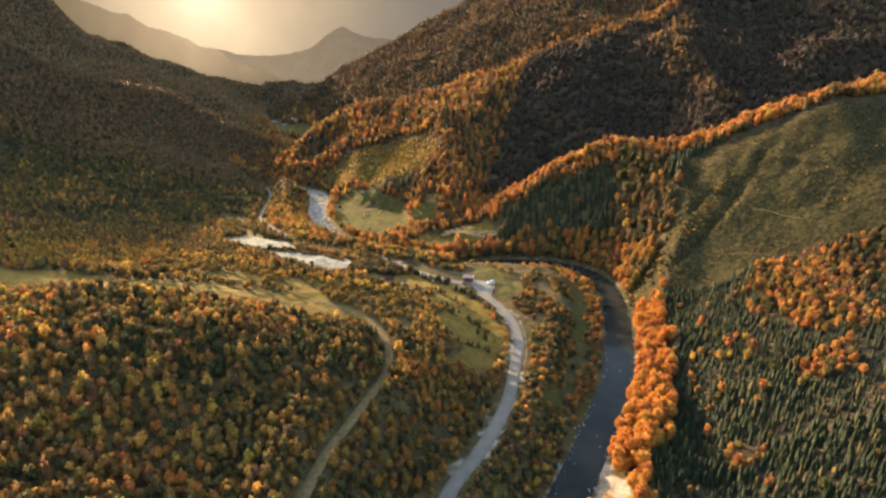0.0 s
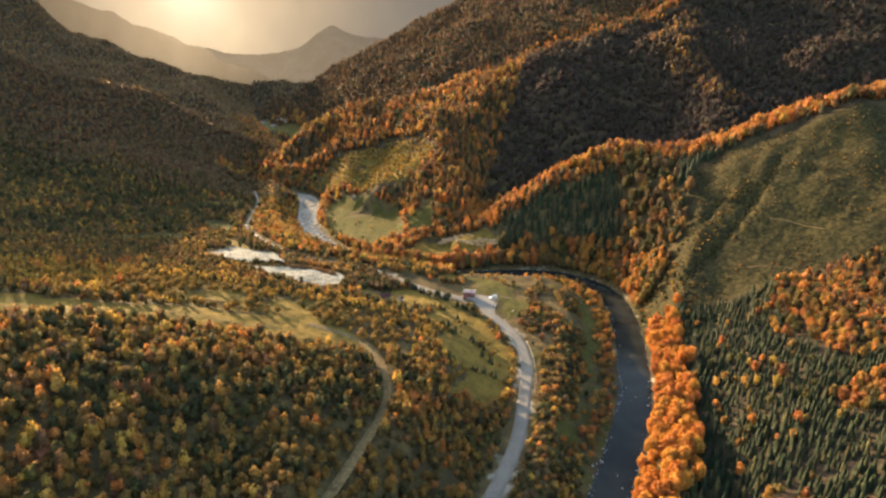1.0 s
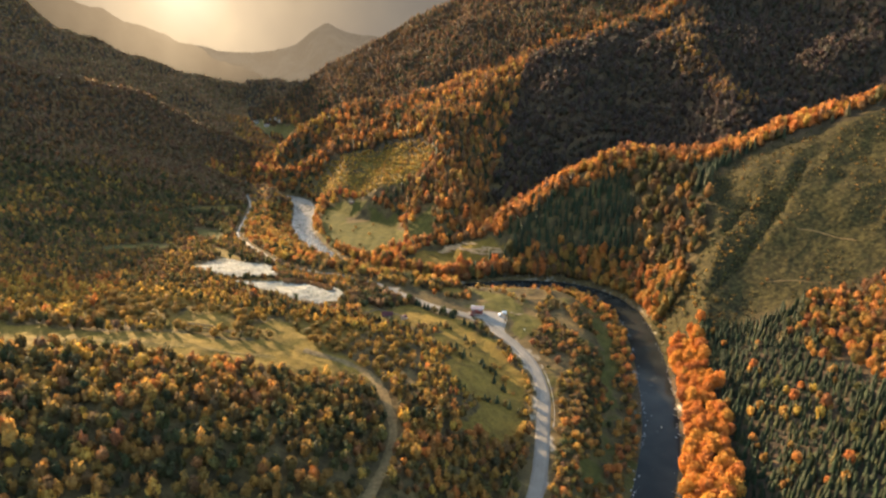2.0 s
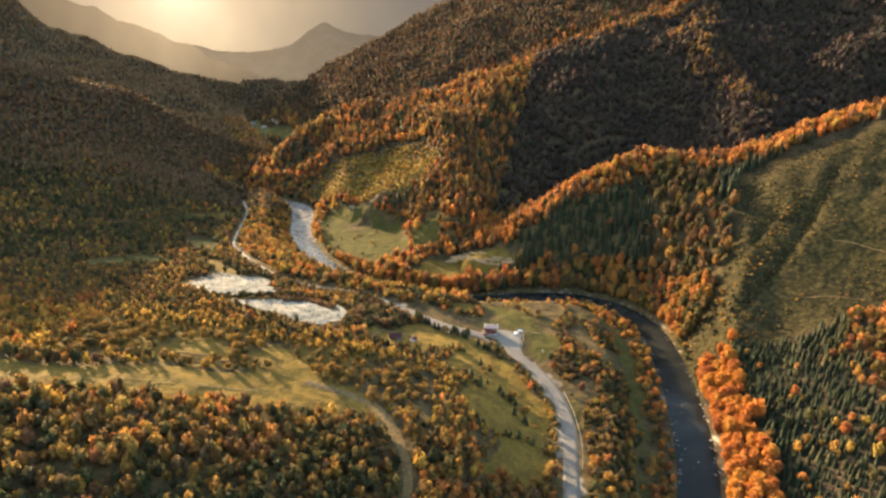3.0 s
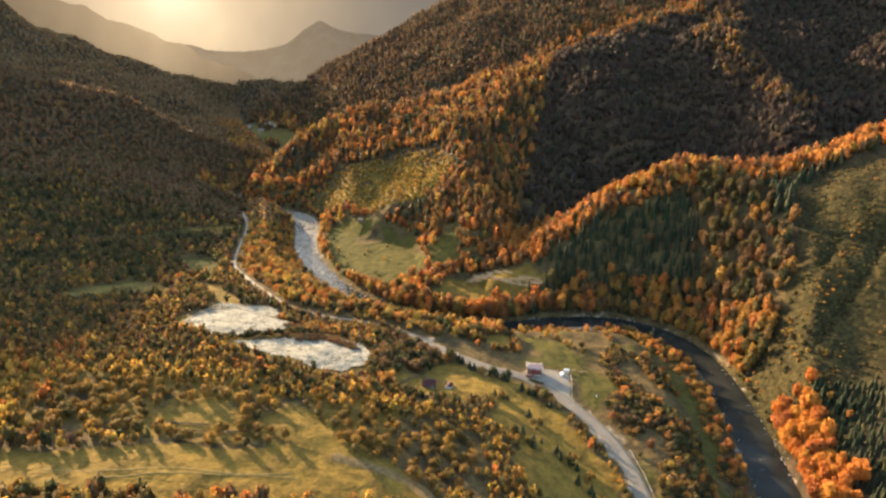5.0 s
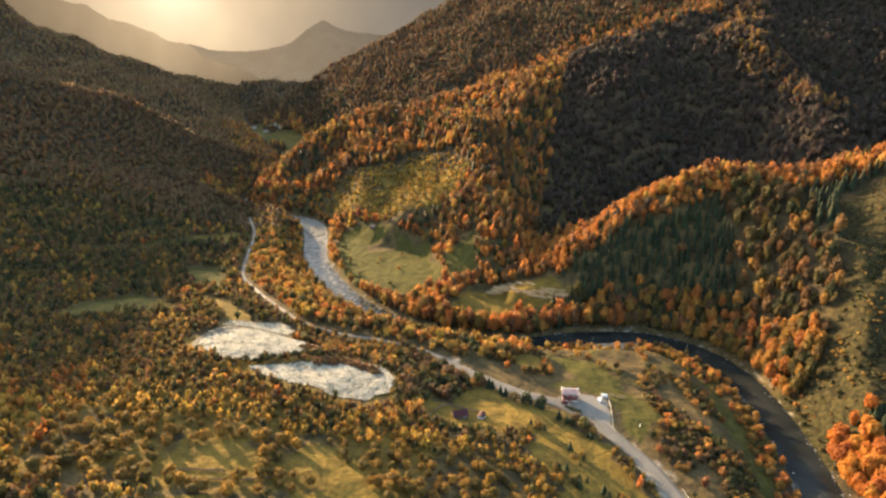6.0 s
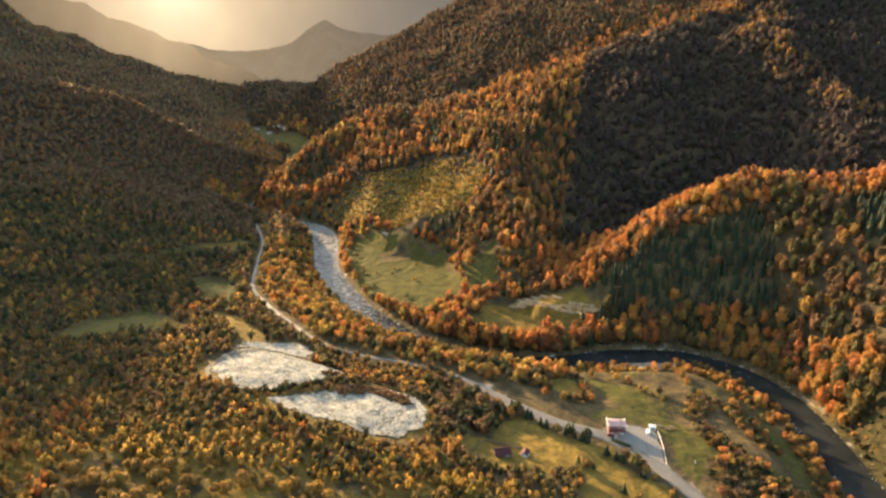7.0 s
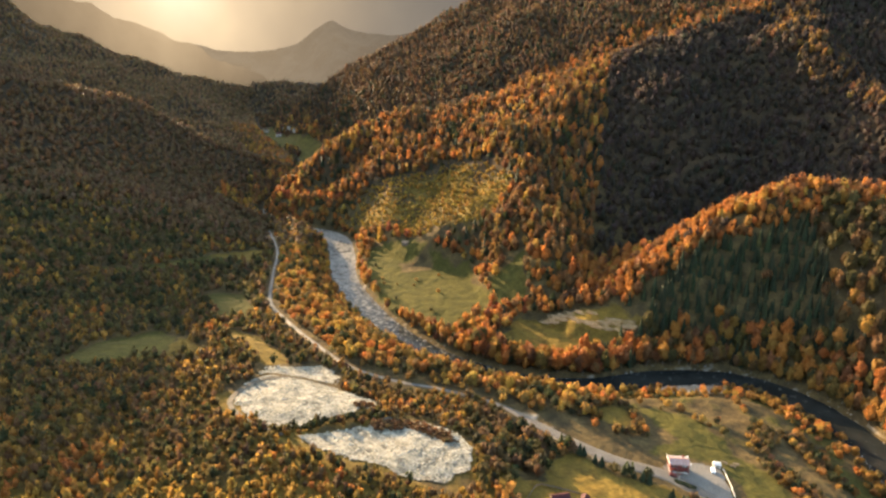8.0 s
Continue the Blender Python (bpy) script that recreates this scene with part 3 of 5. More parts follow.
ribbon("hillside_path", smooth_line([(285, 541, 0), (293, 535, 0), (301, 527, 0), (308, 519, 0), (314, 511, 0)], 4), [(-0.35, -0.1), (0, 0.05), (0.35, -0.1)], DIRT, 0.2, "thin earth path across the grassy clearing")
ribbon("lower_path", smooth_line([(247, 509, 0), (256, 504, 0), (264, 500, 0), (272, 495, 0), (280, 489, 0)], 4), [(-0.35, -0.1), (0, 0.05), (0.35, -0.1)], DIRT, 0.2, "thin earth path across the grassy clearing")


def bed(name, poly, step, material, lift, rough, label):
    """A patch of ground cover with its own uneven surface inside a plan."""
    px, py = [q[0] for q in poly], [q[1] for q in poly]
    ax, ay = np.arange(min(px) - step, max(px) + 2 * step, step), np.arange(min(py) - step, max(py) + 2 * step, step)
    bx, by = [q.ravel() for q in np.meshgrid(ax, ay)]
    t = grid_tris(len(ax), len(ay))
    wx, wy = bx + fbm(bx / 9, by / 9, 2, 71) * 5, by + fbm(bx / 9, by / 9, 2, 73) * 5
    keep = inside(wx, wy, poly) if rough > 0 else inside(bx, by, poly)
    t = t[keep[t].all(axis=1)]
    used, back = np.unique(t, return_inverse=True)
    z = ground(bx[used], by[used]) + lift + rough * (fbm(bx[used] / 3, by[used] / 3, 3, 75) + 0.3)
    me = tri_mesh(name, np.c_[bx[used], by[used], z], back.reshape(-1, 3), [material], rough == 0)
    return tagged(new(name, me), label, kind="structure")

# ---- trees ----
rng = np.random.default_rng(7)


def ico(level):
    bm = bmesh.new()
    bmesh.ops.create_icosphere(bm, subdivisions=level, radius=1.0)
    v = np.array([q.co[:] for q in bm.verts])
    f = np.array([[q.index for q in face.verts] for face in bm.faces])
    bm.free()
    return v, f


ICO = {1: ico(1), 2: ico(2)}


def broadleaf(level, cards, tall=1.15, lumps=5, size=0.30):
    """A crown of unit radius whose foot is at z = 0: a lumpy core with leaf clumps standing off it."""
    v, f = ICO[level]
    centres = rng.normal(size=(lumps, 3))
    centres /= np.linalg.norm(centres, axis=1)[:, None]
    sharp = 2 if lumps < 8 else 5
    swell = np.max(np.clip(v @ centres.T, 0, 1) ** sharp * rng.uniform(0.6, 1.1, lumps), axis=1)
    core = v * (0.50 + 0.44 * swell + rng.uniform(-0.06, 0.06, len(v)))[:, None]
    dirs = rng.normal(size=(cards, 3))
    dirs[:, 2] = np.abs(dirs[:, 2]) * 1.1 - 0.35
    dirs /= np.linalg.norm(dirs, axis=1)[:, None]
    reach = 0.60 + 0.42 * np.max(np.clip(dirs @ centres.T, 0, 1) ** sharp, axis=1) + rng.uniform(-0.10, 0.12, cards)
    mid = dirs * reach[:, None]
    a = np.cross(dirs + rng.normal(scale=0.7, size=(cards, 3)), rng.normal(size=(cards, 3)))
    a /= np.linalg.norm(a, axis=1)[:, None]
    b = np.cross(a, dirs + rng.normal(scale=0.5, size=(cards, 3)))
    b /= np.linalg.norm(b, axis=1)[:, None]
    s = rng.uniform(0.6, 1.25, (cards, 1)) * size
    quad = np.stack([mid - a * s, mid - b * s * 0.8 + dirs * s * 0.25, mid + a * s, mid + b * s * 0.8 - dirs * s * 0.2], 1).reshape(-1, 3)
    k = np.arange(cards)[:, None] * 4 + len(core)
    tris = np.vstack([f, k + [0, 1, 2], k + [0, 2, 3]])
    out = np.vstack([core, quad])
    out[:, 2] = out[:, 2] * tall + tall * 0.98
    return out, tris


def spruce(tiers=6, sides=7):
    """A narrow ragged cone, 1 high, of drooping tiers."""
    v, f = [], []
    for t in range(tiers):
        z0, z1 = 0.06 + 0.80 * t / tiers, 0.06 + 0.80 * t / tiers + 0.34 * (1 - 0.35 * t / tiers)
        r = 0.19 * (1 - t / (tiers + 0.3)) ** 0.9 + 0.012
        n = len(v)
        turn = rng.uniform(0, 6.28)
        for k in range(sides * 2):
            rad = r * (rng.uniform(0.85, 1.2) if k % 2 == 0 else rng.uniform(0.45, 0.65))
            ang = turn + math.pi * k / sides
            v.append((rad * math.cos(ang), rad * math.sin(ang), z0 + (0.0 if k % 2 == 0 else 0.045)))
        v.append((rng.uniform(-0.01, 0.01), rng.uniform(-0.01, 0.01), min(1.0, z1)))
        f += [(n + k, n + (k + 1) % (2 * sides), n + 2 * sides) for k in range(2 * sides)]
    return np.array(v), np.array(f)


def trunk_mesh(height, radius, limbs=5, spread=0.5):
    """A tapered trunk with limbs."""
    v, f = [], []

    def rod(a, b, ra, rb, sides=6):
        a, b = Vector(a), Vector(b)
        q = (b - a).to_track_quat("Z", "Y")
        n = len(v)
        for c, r in ((a, ra), (b, rb)):
            for k in range(sides):
                w = c + q @ Vector((r * math.cos(6.283 * k / sides), r * math.sin(6.283 * k / sides), 0))
                v.append(w[:])
        for k in range(sides):
            m = (k + 1) % sides
            f.extend([(n + k, n + m, n + sides + m), (n + k, n + sides + m, n + sides + k)])

    rod((0, 0, -0.8), (0, 0, height), radius, radius * 0.35)
    for k in range(limbs):
        z = height * (0.4 + 0.5 * k / max(1, limbs))
        ang = 2.4 * k + rng.uniform(0, 1)
        ln = height * spread * rng.uniform(0.5, 1)
        rod((0, 0, z), (ln * math.cos(ang), ln * math.sin(ang), z + ln * 0.8), radius * 0.4, radius * 0.12, 4)
    return v, f


ROUND_NEAR = [broadleaf(2, 42, rng.uniform(0.95, 1.3), 6, 0.29) for _ in range(9)]
ROUND_MID = [broadleaf(1, 34, rng.uniform(0.95, 1.4), 5, 0.33) for _ in range(9)]
ROUND_FAR = [broadleaf(1, 12, rng.uniform(1.1, 1.6), 4, 0.42) for _ in range(8)]
ROUND_SOFT = [broadleaf(1, 5, rng.uniform(1.1, 1.5), 4, 0.42) for _ in range(8)]
FIR_NEAR, FIR_FAR = [spruce(5, 6) for _ in range(6)], [spruce(4, 5) for _ in range(5)]


def forest(name, label, x, y, z, templates, width, height, tint, category="trees", material=None):
    """Many trees, joined: one stand that nobody could count."""
    pick = rng.integers(0, len(templates), len(x))
    vs, fs, cs, n = [], [], [], 0
    for k, (tv, tf) in enumerate(templates):
        m = np.flatnonzero(pick == k)
        if not len(m):
            continue
        a = rng.uniform(0, 2 * math.pi, len(m))
        c, s = np.cos(a)[:, None], np.sin(a)[:, None]
        w, h = width[m][:, None], height[m][:, None]
        px = (tv[None, :, 0] * c - tv[None, :, 1] * s) * w + x[m][:, None]
        py = (tv[None, :, 0] * s + tv[None, :, 1] * c) * w + y[m][:, None]
        pz = tv[None, :, 2] * h + z[m][:, None]
        vs.append(np.stack([px, py, pz], 2).reshape(-1, 3))
        fs.append((tf[None] + (np.arange(len(m)) * len(tv))[:, None, None] + n).reshape(-1, 3))
        cs.append(np.repeat(tint[m], len(tv), axis=0))
        n += len(m) * len(tv)
    me = tri_mesh(name, np.vstack(vs), np.vstack(fs), [material or LEAVES], True)
    paint(me, "tint", np.vstack(cs))
    return tagged(new(name, me), label, category, kind="stuff")


def scatter(x0, x1, y0, y1, gap):
    """A jittered lattice of places."""
    nx, ny = int((x1 - x0) / gap), int((y1 - y0) / gap)
    i, j = np.meshgrid(np.arange(nx), np.arange(ny))
    x = x0 + (i + 0.5 * (j % 2)) * gap + rng.uniform(-0.55, 0.55, i.shape) * gap
    y = y0 + j * gap + rng.uniform(-0.55, 0.55, i.shape) * gap
    return x.ravel(), y.ravel()


def colours(x, y, shares, clump=38.0, seed=0):
    """Colours drawn from (share, colour) pairs, in clumps."""
    u = np.clip(rng.uniform(0, 1, len(x)) * 0.72 + (fbm(x / clump, y / clump, 3, 61 + seed) + 0.5) * 0.28, 0, 0.9999)
    u = np.argsort(np.argsort(u)) / max(1, len(u))
    stops = np.cumsum([s for s, _ in shares])
    k = np.searchsorted(stops / stops[-1], u, side="right")
    c = np.array([c for _, c in shares])[np.minimum(k, len(shares) - 1)]
    return c * rng.uniform(0.78, 1.24, (len(x), 1)) * rng.uniform(0.9, 1.1, (len(x), 3))


def in_any(x, y, polys):
    hit = np.zeros(len(x), bool)
    for poly in polys:
        hit |= inside(x, y, poly)
    return hit


def widened(poly, k, dy):
    cx, cy = sum(q[0] for q in poly) / len(poly), sum(q[1] for q in poly) / len(poly)
    return [(cx + (x - cx) * k, cy + (y - cy) * k + (dy if y < cy else 0)) for x, y in poly]


OPEN = [*GREEN_FIELDS.values(), *DRY_FIELDS.values(), *[widened(q, 1.08, -4) for q in RUBBLE_BEDS], COURT, PLOUGH, LOG_YARD, GRAVEL_BAR, NEAR_BAR]


def free(x, y, road=7.5, track=3.4, water=3.0):
    wx, wy = x + fbm(x / 14, y / 14, 2, 41) * 9, y + fbm(x / 14, y / 14, 2, 47) * 9
    ok = ~in_any(wx, wy, OPEN) & (np.abs(x) < 0.76 * y + 70)
    d, v, s = line_dist(x, y, RIVER_LINE)
    ok &= d - v[:, 1] / 2 > water
    ok &= line_dist(x, y, ROAD_LINE)[0] > np.where(y > 540, road - 3.2, road)
    ok &= line_dist(x, y, TRACK_LINE)[0] > track
    return ok


def road_side(x, y):
    """Above 0 to the left of the road."""
    return line_dist(x, y, ROAD_LINE)[2]


def river_side(x, y):
    return line_dist(x, y, RIVER_LINE)[2]


def empty(name, m):
    ob = new(name)
    ob.empty_display_size = 0.5
    ob.matrix_world = m
    return ob


def child(name, me, parent, label=""):
    ob = new(name, me)
    ob.parent = parent
    return tagged(ob, label) if label else ob


def tree_kind(name, label, category, group, crown_tm, crown_mat, width, height, lift, trunk_h, trunk_r, limbs):
    """One tree at the origin: trunk and crown."""
    tree = tagged(empty(name, Matrix.Identity(4)), label, category, group)
    v, t = crown_tm
    v = v * [width, width, height] + [0, 0, lift]
    child("crown", tri_mesh("crown", v, t, [crown_mat], True), tree)
    v, t = trunk_mesh(trunk_h, trunk_r, limbs)
    child("trunk", tri_mesh("trunk", v, t, [BARK], True), tree)
    tree["crown_radius"] = width
    return tree


def plant(kinds, x, y, low, high, seed):
    r = random.Random(seed)
    z = ground(x, y)
    for k, (a, b, c) in enumerate(zip(x, y, z)):
        s, t = r.uniform(low, high), r.uniform(0.9, 1.12)
        m = pose(a, b, c - 0.15, 0, 0, r.uniform(0, 360)) @ Matrix.Diagonal((s, s, s * t, 1))
        if k < len(kinds):
            kinds[k].matrix_basis = m
        else:
            # the template's own scale is taken out, since the copy brings it along
            src = kinds[k % len(kinds)]
            copy_thing(src, m @ Matrix.Diagonal((1 / src.scale[0], 1 / src.scale[1], 1 / src.scale[2], 1)))

# ---- the stands of trees ----
def stand(name, label, box, gap, where, templates, width, height, shares, clump=38.0, thin=0.0, kinds=None, **kw):
    x, y = scatter(*box, gap)
    ok = free(x, y, **kw) & where(x, y) & (rng.uniform(0, 1, len(x)) >= thin)
    x, y = x[ok], y[ok]
    n = len(x)
    if kinds:
        return plant(kinds, x, y, width[0] / kinds[0]["crown_radius"], width[1] / kinds[0]["crown_radius"], n)
    w = rng.uniform(*width, n)
    h = w * rng.uniform(*height, n)
    return forest(name, label, x, y, ground(x, y) - 0.3, templates, w, h, colours(x, y, shares, clump), "trees")


def crest_dist(x, y):
    return line_dist(x, y, RIDGES["spur"])


HILL_MIX = [(0.12, GREEN), (0.21, OLIVE), (0.06, BROWN), (0.36, OCHRE), (0.06, RUST), (0.12, GOLD), (0.07, ORANGE)]
OCHRE_MIX = [(0.06, GREEN), (0.16, OLIVE), (0.48, (0.235, 0.140, 0.032)), (0.24, (0.33, 0.195, 0.040)), (0.06, ORANGE)]
RUST_MIX = [(0.10, GREEN), (0.15, BROWN), (0.33, RUST), (0.24, ORANGE), (0.13, OCHRE), (0.05, GOLD)]
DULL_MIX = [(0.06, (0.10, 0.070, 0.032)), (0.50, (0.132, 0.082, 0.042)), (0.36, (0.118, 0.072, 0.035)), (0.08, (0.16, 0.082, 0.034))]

near_stretch = lambda x, y: (y > 232) & (y < 285) & (x > -86) & (x < 60)
left_of_road = lambda x, y: road_side(x, y) > 0
right_of_road = lambda x, y: road_side(x, y) <= 0
stand("hillside_wood", "dense mixed autumn wood on the near hillside", (-420, 80, 130, 368), 3.8,
      lambda x, y: left_of_road(x, y) & (y < 372) & ~near_stretch(x, y), ROUND_MID, (1.3, 2.6), (1.15, 1.75), HILL_MIX)
dark_corner = lambda x, y: (y > 470) & (x > -76)
stand("roadside_wood", "dark brown wood on the slope above the road", (-80, 60, 470, 600), 4.6,
      lambda x, y: left_of_road(x, y) & dark_corner(x, y), ROUND_MID, (1.9, 3.2), (1.0, 1.4), [(0.30, GREEN), (0.34, BROWN), (0.20, OLIVE), (0.16, OCHRE)])
hedge_stretch = lambda x, y: (y > 372) & (y < 424) & (x > -205) & (x < -20)
stand("hedge", "", (-205, -20, 366, 424), 4.8, lambda x, y: left_of_road(x, y) & hedge_stretch(x, y), None, (1.4, 2.7), None, None, thin=0.2,
      kinds=[tree_kind("hedge_bush", "ochre bush in the hedges beside the dry field", "bush", "field hedge bushes",
                       broadleaf(2, 90, rng.uniform(0.95, 1.2), 6, 0.23), LEAVES_HEDGE, 2.0, 2.0, 0.2, 2.6, 0.1, 4) for _ in range(5)])
# browner mix: partly the thicket's own colour, partly cloud shade painted in
BROWN_MIX = [(0.12, GREEN), (0.24, OLIVE), (0.24, BROWN), (0.28, OCHRE), (0.08, GOLD), (0.04, ORANGE)]
stand("rubble_wood", "brown and olive thicket round the rubble beds", (-420, 60, 430, 560), 3.0,
      lambda x, y: left_of_road(x, y) & (y >= 440 + 24 * fbm(x / 30, y / 30, 2, 241)) & ~dark_corner(x, y), ROUND_FAR, (0.9, 2.0), (1.0, 1.5), BROWN_MIX, thin=0.1)
stand("upper_wood", "ochre shrubs and young trees on the plateau", (-420, 60, 366, 470), 3.0,
      lambda x, y: left_of_road(x, y) & (y >= 366) & (y < 440 + 24 * fbm(x / 30, y / 30, 2, 241)) & ~hedge_stretch(x, y) & ~dark_corner(x, y), ROUND_FAR, (0.9, 1.9), (1.0, 1.5), OCHRE_MIX, thin=0.12)
# olive and brown shares raised: own colour plus painted cloud shade
stand("plateau_wood", "mixed autumn wood on the far plateau", (-720, -20, 560, 900), 4.3,
      lambda x, y: left_of_road(x, y) & (y < 690), ROUND_FAR, (1.2, 2.5), (1.0, 1.5), [(0.25, GREEN), (0.32, OLIVE), (0.22, BROWN), (0.16, (0.19, 0.115, 0.030)), (0.04, GOLD), (0.01, ORANGE)])
stand("plateau_wood", "mixed autumn wood on the far plateau", (-720, -20, 560, 900), 5.3,
      lambda x, y: left_of_road(x, y) & (y >= 690), ROUND_FAR, (1.7, 3.1), (1.0, 1.4), [(0.25, GREEN), (0.32, OLIVE), (0.22, BROWN), (0.16, (0.19, 0.115, 0.030)), (0.04, GOLD), (0.01, ORANGE)])
between = lambda x, y: right_of_road(x, y) & (river_side(x, y) > 0)
LANE_MIX = [(0.10, GREEN), (0.16, OLIVE), (0.28, OCHRE), (0.32, GOLD), (0.14, ORANGE)]


def rows_of_bushes(x, y):
    """Bushes grow in bands along the river; the grass between them is nearly bare."""
    d, v, s = line_dist(x, y, RIVER_LINE)
    e = d - v[:, 1] / 2 + 8 * fbm(x / 24, y / 24, 2, 141)
    band = (e > 2) & (e < np.where(y > 540, 24, 15))
    return between(x, y) & (band | (np.mod(x * 3.17 + y * 5.31, 1.0) < 0.07))


def thicket(x, y):
    """Darker scrub along the middle of the flat and in a clump behind the house."""
    d, v, s = line_dist(x, y, RIVER_LINE)
    e = d - v[:, 1] / 2 + 8 * fbm(x / 24, y / 24, 2, 141)
    middle = (e > np.where(y < 330, 14, 25)) & (e < 76) & (fbm(x / 17, y / 26, 2, 151) > -0.33) & (y < 575)
    row = line_dist(x, y, [(22, 571), (35, 565), (46, 557), (56, 549), (64, 539), (72, 529), (80, 513), (88, 492)])[0] < 5.0 + 3 * fbm(x / 9, y / 9, 2, 211)
    middle &= (y < 488) | row | (fbm(x / 15, y / 30, 2, 213) > 0.08)
    return between(x, y) & (middle | (np.hypot((x - 11) / 11, (y - 540) / 13) < 1))


upstream = lambda x, y: (x < 14) & (y > 545)
lane_stretch = lambda x, y: (y > 330) & (y < 560) & ~upstream(x, y)
stand("lane_wood", "golden autumn wood between the road and the river", (-300, 20, 540, 1030), 5.2,
      lambda x, y: between(x, y) & upstream(x, y), ROUND_MID, (1.8, 3.3), (1.0, 1.4), LANE_MIX, thin=0.05)
stand("bank_bushes", "rows of bushes on the grassy river flat", (-30, 170, 120, 640), 4.0,
      lambda x, y: rows_of_bushes(x, y) & ~lane_stretch(x, y) & ~upstream(x, y), ROUND_MID, (1.2, 2.6), (0.9, 1.3), LANE_MIX, thin=0.1)
stand("bank_bushes", "", (-20, 170, 330, 560), 4.2, lambda x, y: rows_of_bushes(x, y) & lane_stretch(x, y), None, (1.1, 2.5), None, None, thin=0.12,
      kinds=[tree_kind("young_tree", "small autumn tree on rough grass between the road and river", "tree", "trees between road and river",
                       broadleaf(2, 80, rng.uniform(1.0, 1.3), 6, 0.24), LEAVES_FOOT if k < 3 else LEAVES_HILL, 2.0, 2.1, 0.5, 3.2, 0.13, 4) for k in range(5)])
stand("thicket", "dark olive and brown thicket on the river flat", (-20, 150, 215, 570), 3.1, thicket, ROUND_MID, (1.0, 2.3), (0.9, 1.3),
      [(0.22, GREEN), (0.26, OLIVE), (0.20, BROWN), (0.20, OCHRE), (0.08, GOLD), (0.04, ORANGE)], 22.0, thin=0.1)
right_bank = lambda x, y: river_side(x, y) <= 0


def on_bank(x, y):
    return right_bank(x, y) & (line_dist(x, y, RIVER_LINE)[0] < 36 + 10 * fbm(x / 20, y / 20)) & (y < 490)


def plantation(x, y):
    return right_bank(x, y) & (line_dist(x, y, RIVER_LINE)[0] >= 36 + 10 * fbm(x / 20, y / 20)) & ~inside(x, y, CLEARING) & (crest_dist(x, y)[0] > 110)


def grove(x, y):
    return fbm(x / 55 + 3.1, y / 55, 3, 77) + 0.0020 * (x - 250) + 0.0012 * (y - 400) > 0.09


x, y = scatter(90, 620, 60, 520, 3.2)
ok = plantation(x, y) & free(x, y) & ~grove(x, y) & ~((y > 264) & (y < 287))
x, y = x[ok], y[ok]
h = rng.uniform(5.0, 9.5, len(x)) * (1 + 0.5 * fbm(x / 25, y / 25, 2, 191))
forest("spruce_plantation", "dense dark green spruce plantation on the slope", x, y, ground(x, y) - 0.5, FIR_NEAR, h * rng.uniform(0.8, 1.2, len(x)), h,
       colours(x, y, [(0.52, FIR), (0.33, (0.022, 0.030, 0.012)), (0.11, (0.040, 0.042, 0.015)), (0.04, OLIVE)], 26.0), material=SPRUCE)
stand("plantation_broadleaves", "olive and gold young trees among the spruces", (90, 420, 60, 520), 10.5,
      lambda x, y: plantation(x, y) & ~grove(x, y) & (fbm(x / 30, y / 30, 2, 171) > 0.0), ROUND_NEAR, (1.5, 2.6), (1.2, 1.6),
      [(0.45, (0.075, 0.070, 0.024)), (0.35, OCHRE), (0.20, GOLD)], 20.0, thin=0.35)
in_grove = lambda x, y: plantation(x, y) & (grove(x, y) | (np.mod(x * 7.31 + y * 3.77, 1.0) < 0.016))
stand("orange_grove", "orange beech grove above the spruces", (90, 620, 60, 560), 4.0, lambda x, y: in_grove(x, y) & (x >= 268), ROUND_MID, (1.5, 2.7), (1.4, 2.0),
      [(0.10, GREEN), (0.20, OLIVE), (0.12, BROWN), (0.22, RUST), (0.12, OCHRE), (0.06, GOLD), (0.18, ORANGE)], 24.0)
stand("orange_grove", "", (90, 280, 60, 560), 4.6, lambda x, y: in_grove(x, y) & (x < 268), None, (1.7, 3.0), None, None,
      kinds=[tree_kind("grove_beech", "orange beech tree growing among dark spruces", "tree", "beech grove trees",
                       broadleaf(2, 130, rng.uniform(1.3, 1.6), 8, 0.21), LEAVES_FOOT if k < 4 else LEAVES_HILL, 3.6, 3.8, 1.6, 7.0, 0.26, 5) for k in range(6)])


def spur_wood(x, y):
    d, v, s = crest_dist(x, y)
    return right_bank(x, y) & ~inside(x, y, CLEARING) & (y > 500) & (x < 760) & ((s > 0) & (d < 60) & (x > 30) | (s <= 0) & (d < 190) & (y < 718) & (x > 20))


stand("crest_wood", "rust and orange beeches along the spur's crest", (20, 560, 560, 860), 4.5,
      lambda x, y: spur_wood(x, y) & ((crest_dist(x, y)[0] < 16) | (crest_dist(x, y)[2] > 0)), ROUND_MID, (2.2, 3.5), (1.4, 2.0),
      [(0.04, GREEN), (0.32, RUST), (0.52, ORANGE), (0.12, GOLD)])
near_flank = lambda x, y: spur_wood(x, y) & (crest_dist(x, y)[0] >= 16) & (crest_dist(x, y)[2] <= 0)
stand("flank_wood", "gold and orange broadleaf trees on the spur's flank", (20, 420, 500, 740), 7.0,
      lambda x, y: near_flank(x, y) & (fbm(x / 45, y / 45, 3, 88) - 0.0035 * (y - 655) > 0.0), None, (2.8, 4.2), None, None,
      kinds=[tree_kind("flank_tree", "muted brown and olive tree on the spur's shaded flank", "tree", "trees on the spur's flank",
                       broadleaf(2, 80, rng.uniform(1.5, 1.9), 8, 0.25), LEAVES_FLANK, 3.4, 3.7, 1.4, 7.0, 0.24, 4) for _ in range(4)])
x, y = scatter(20, 420, 500, 740, 5.2)
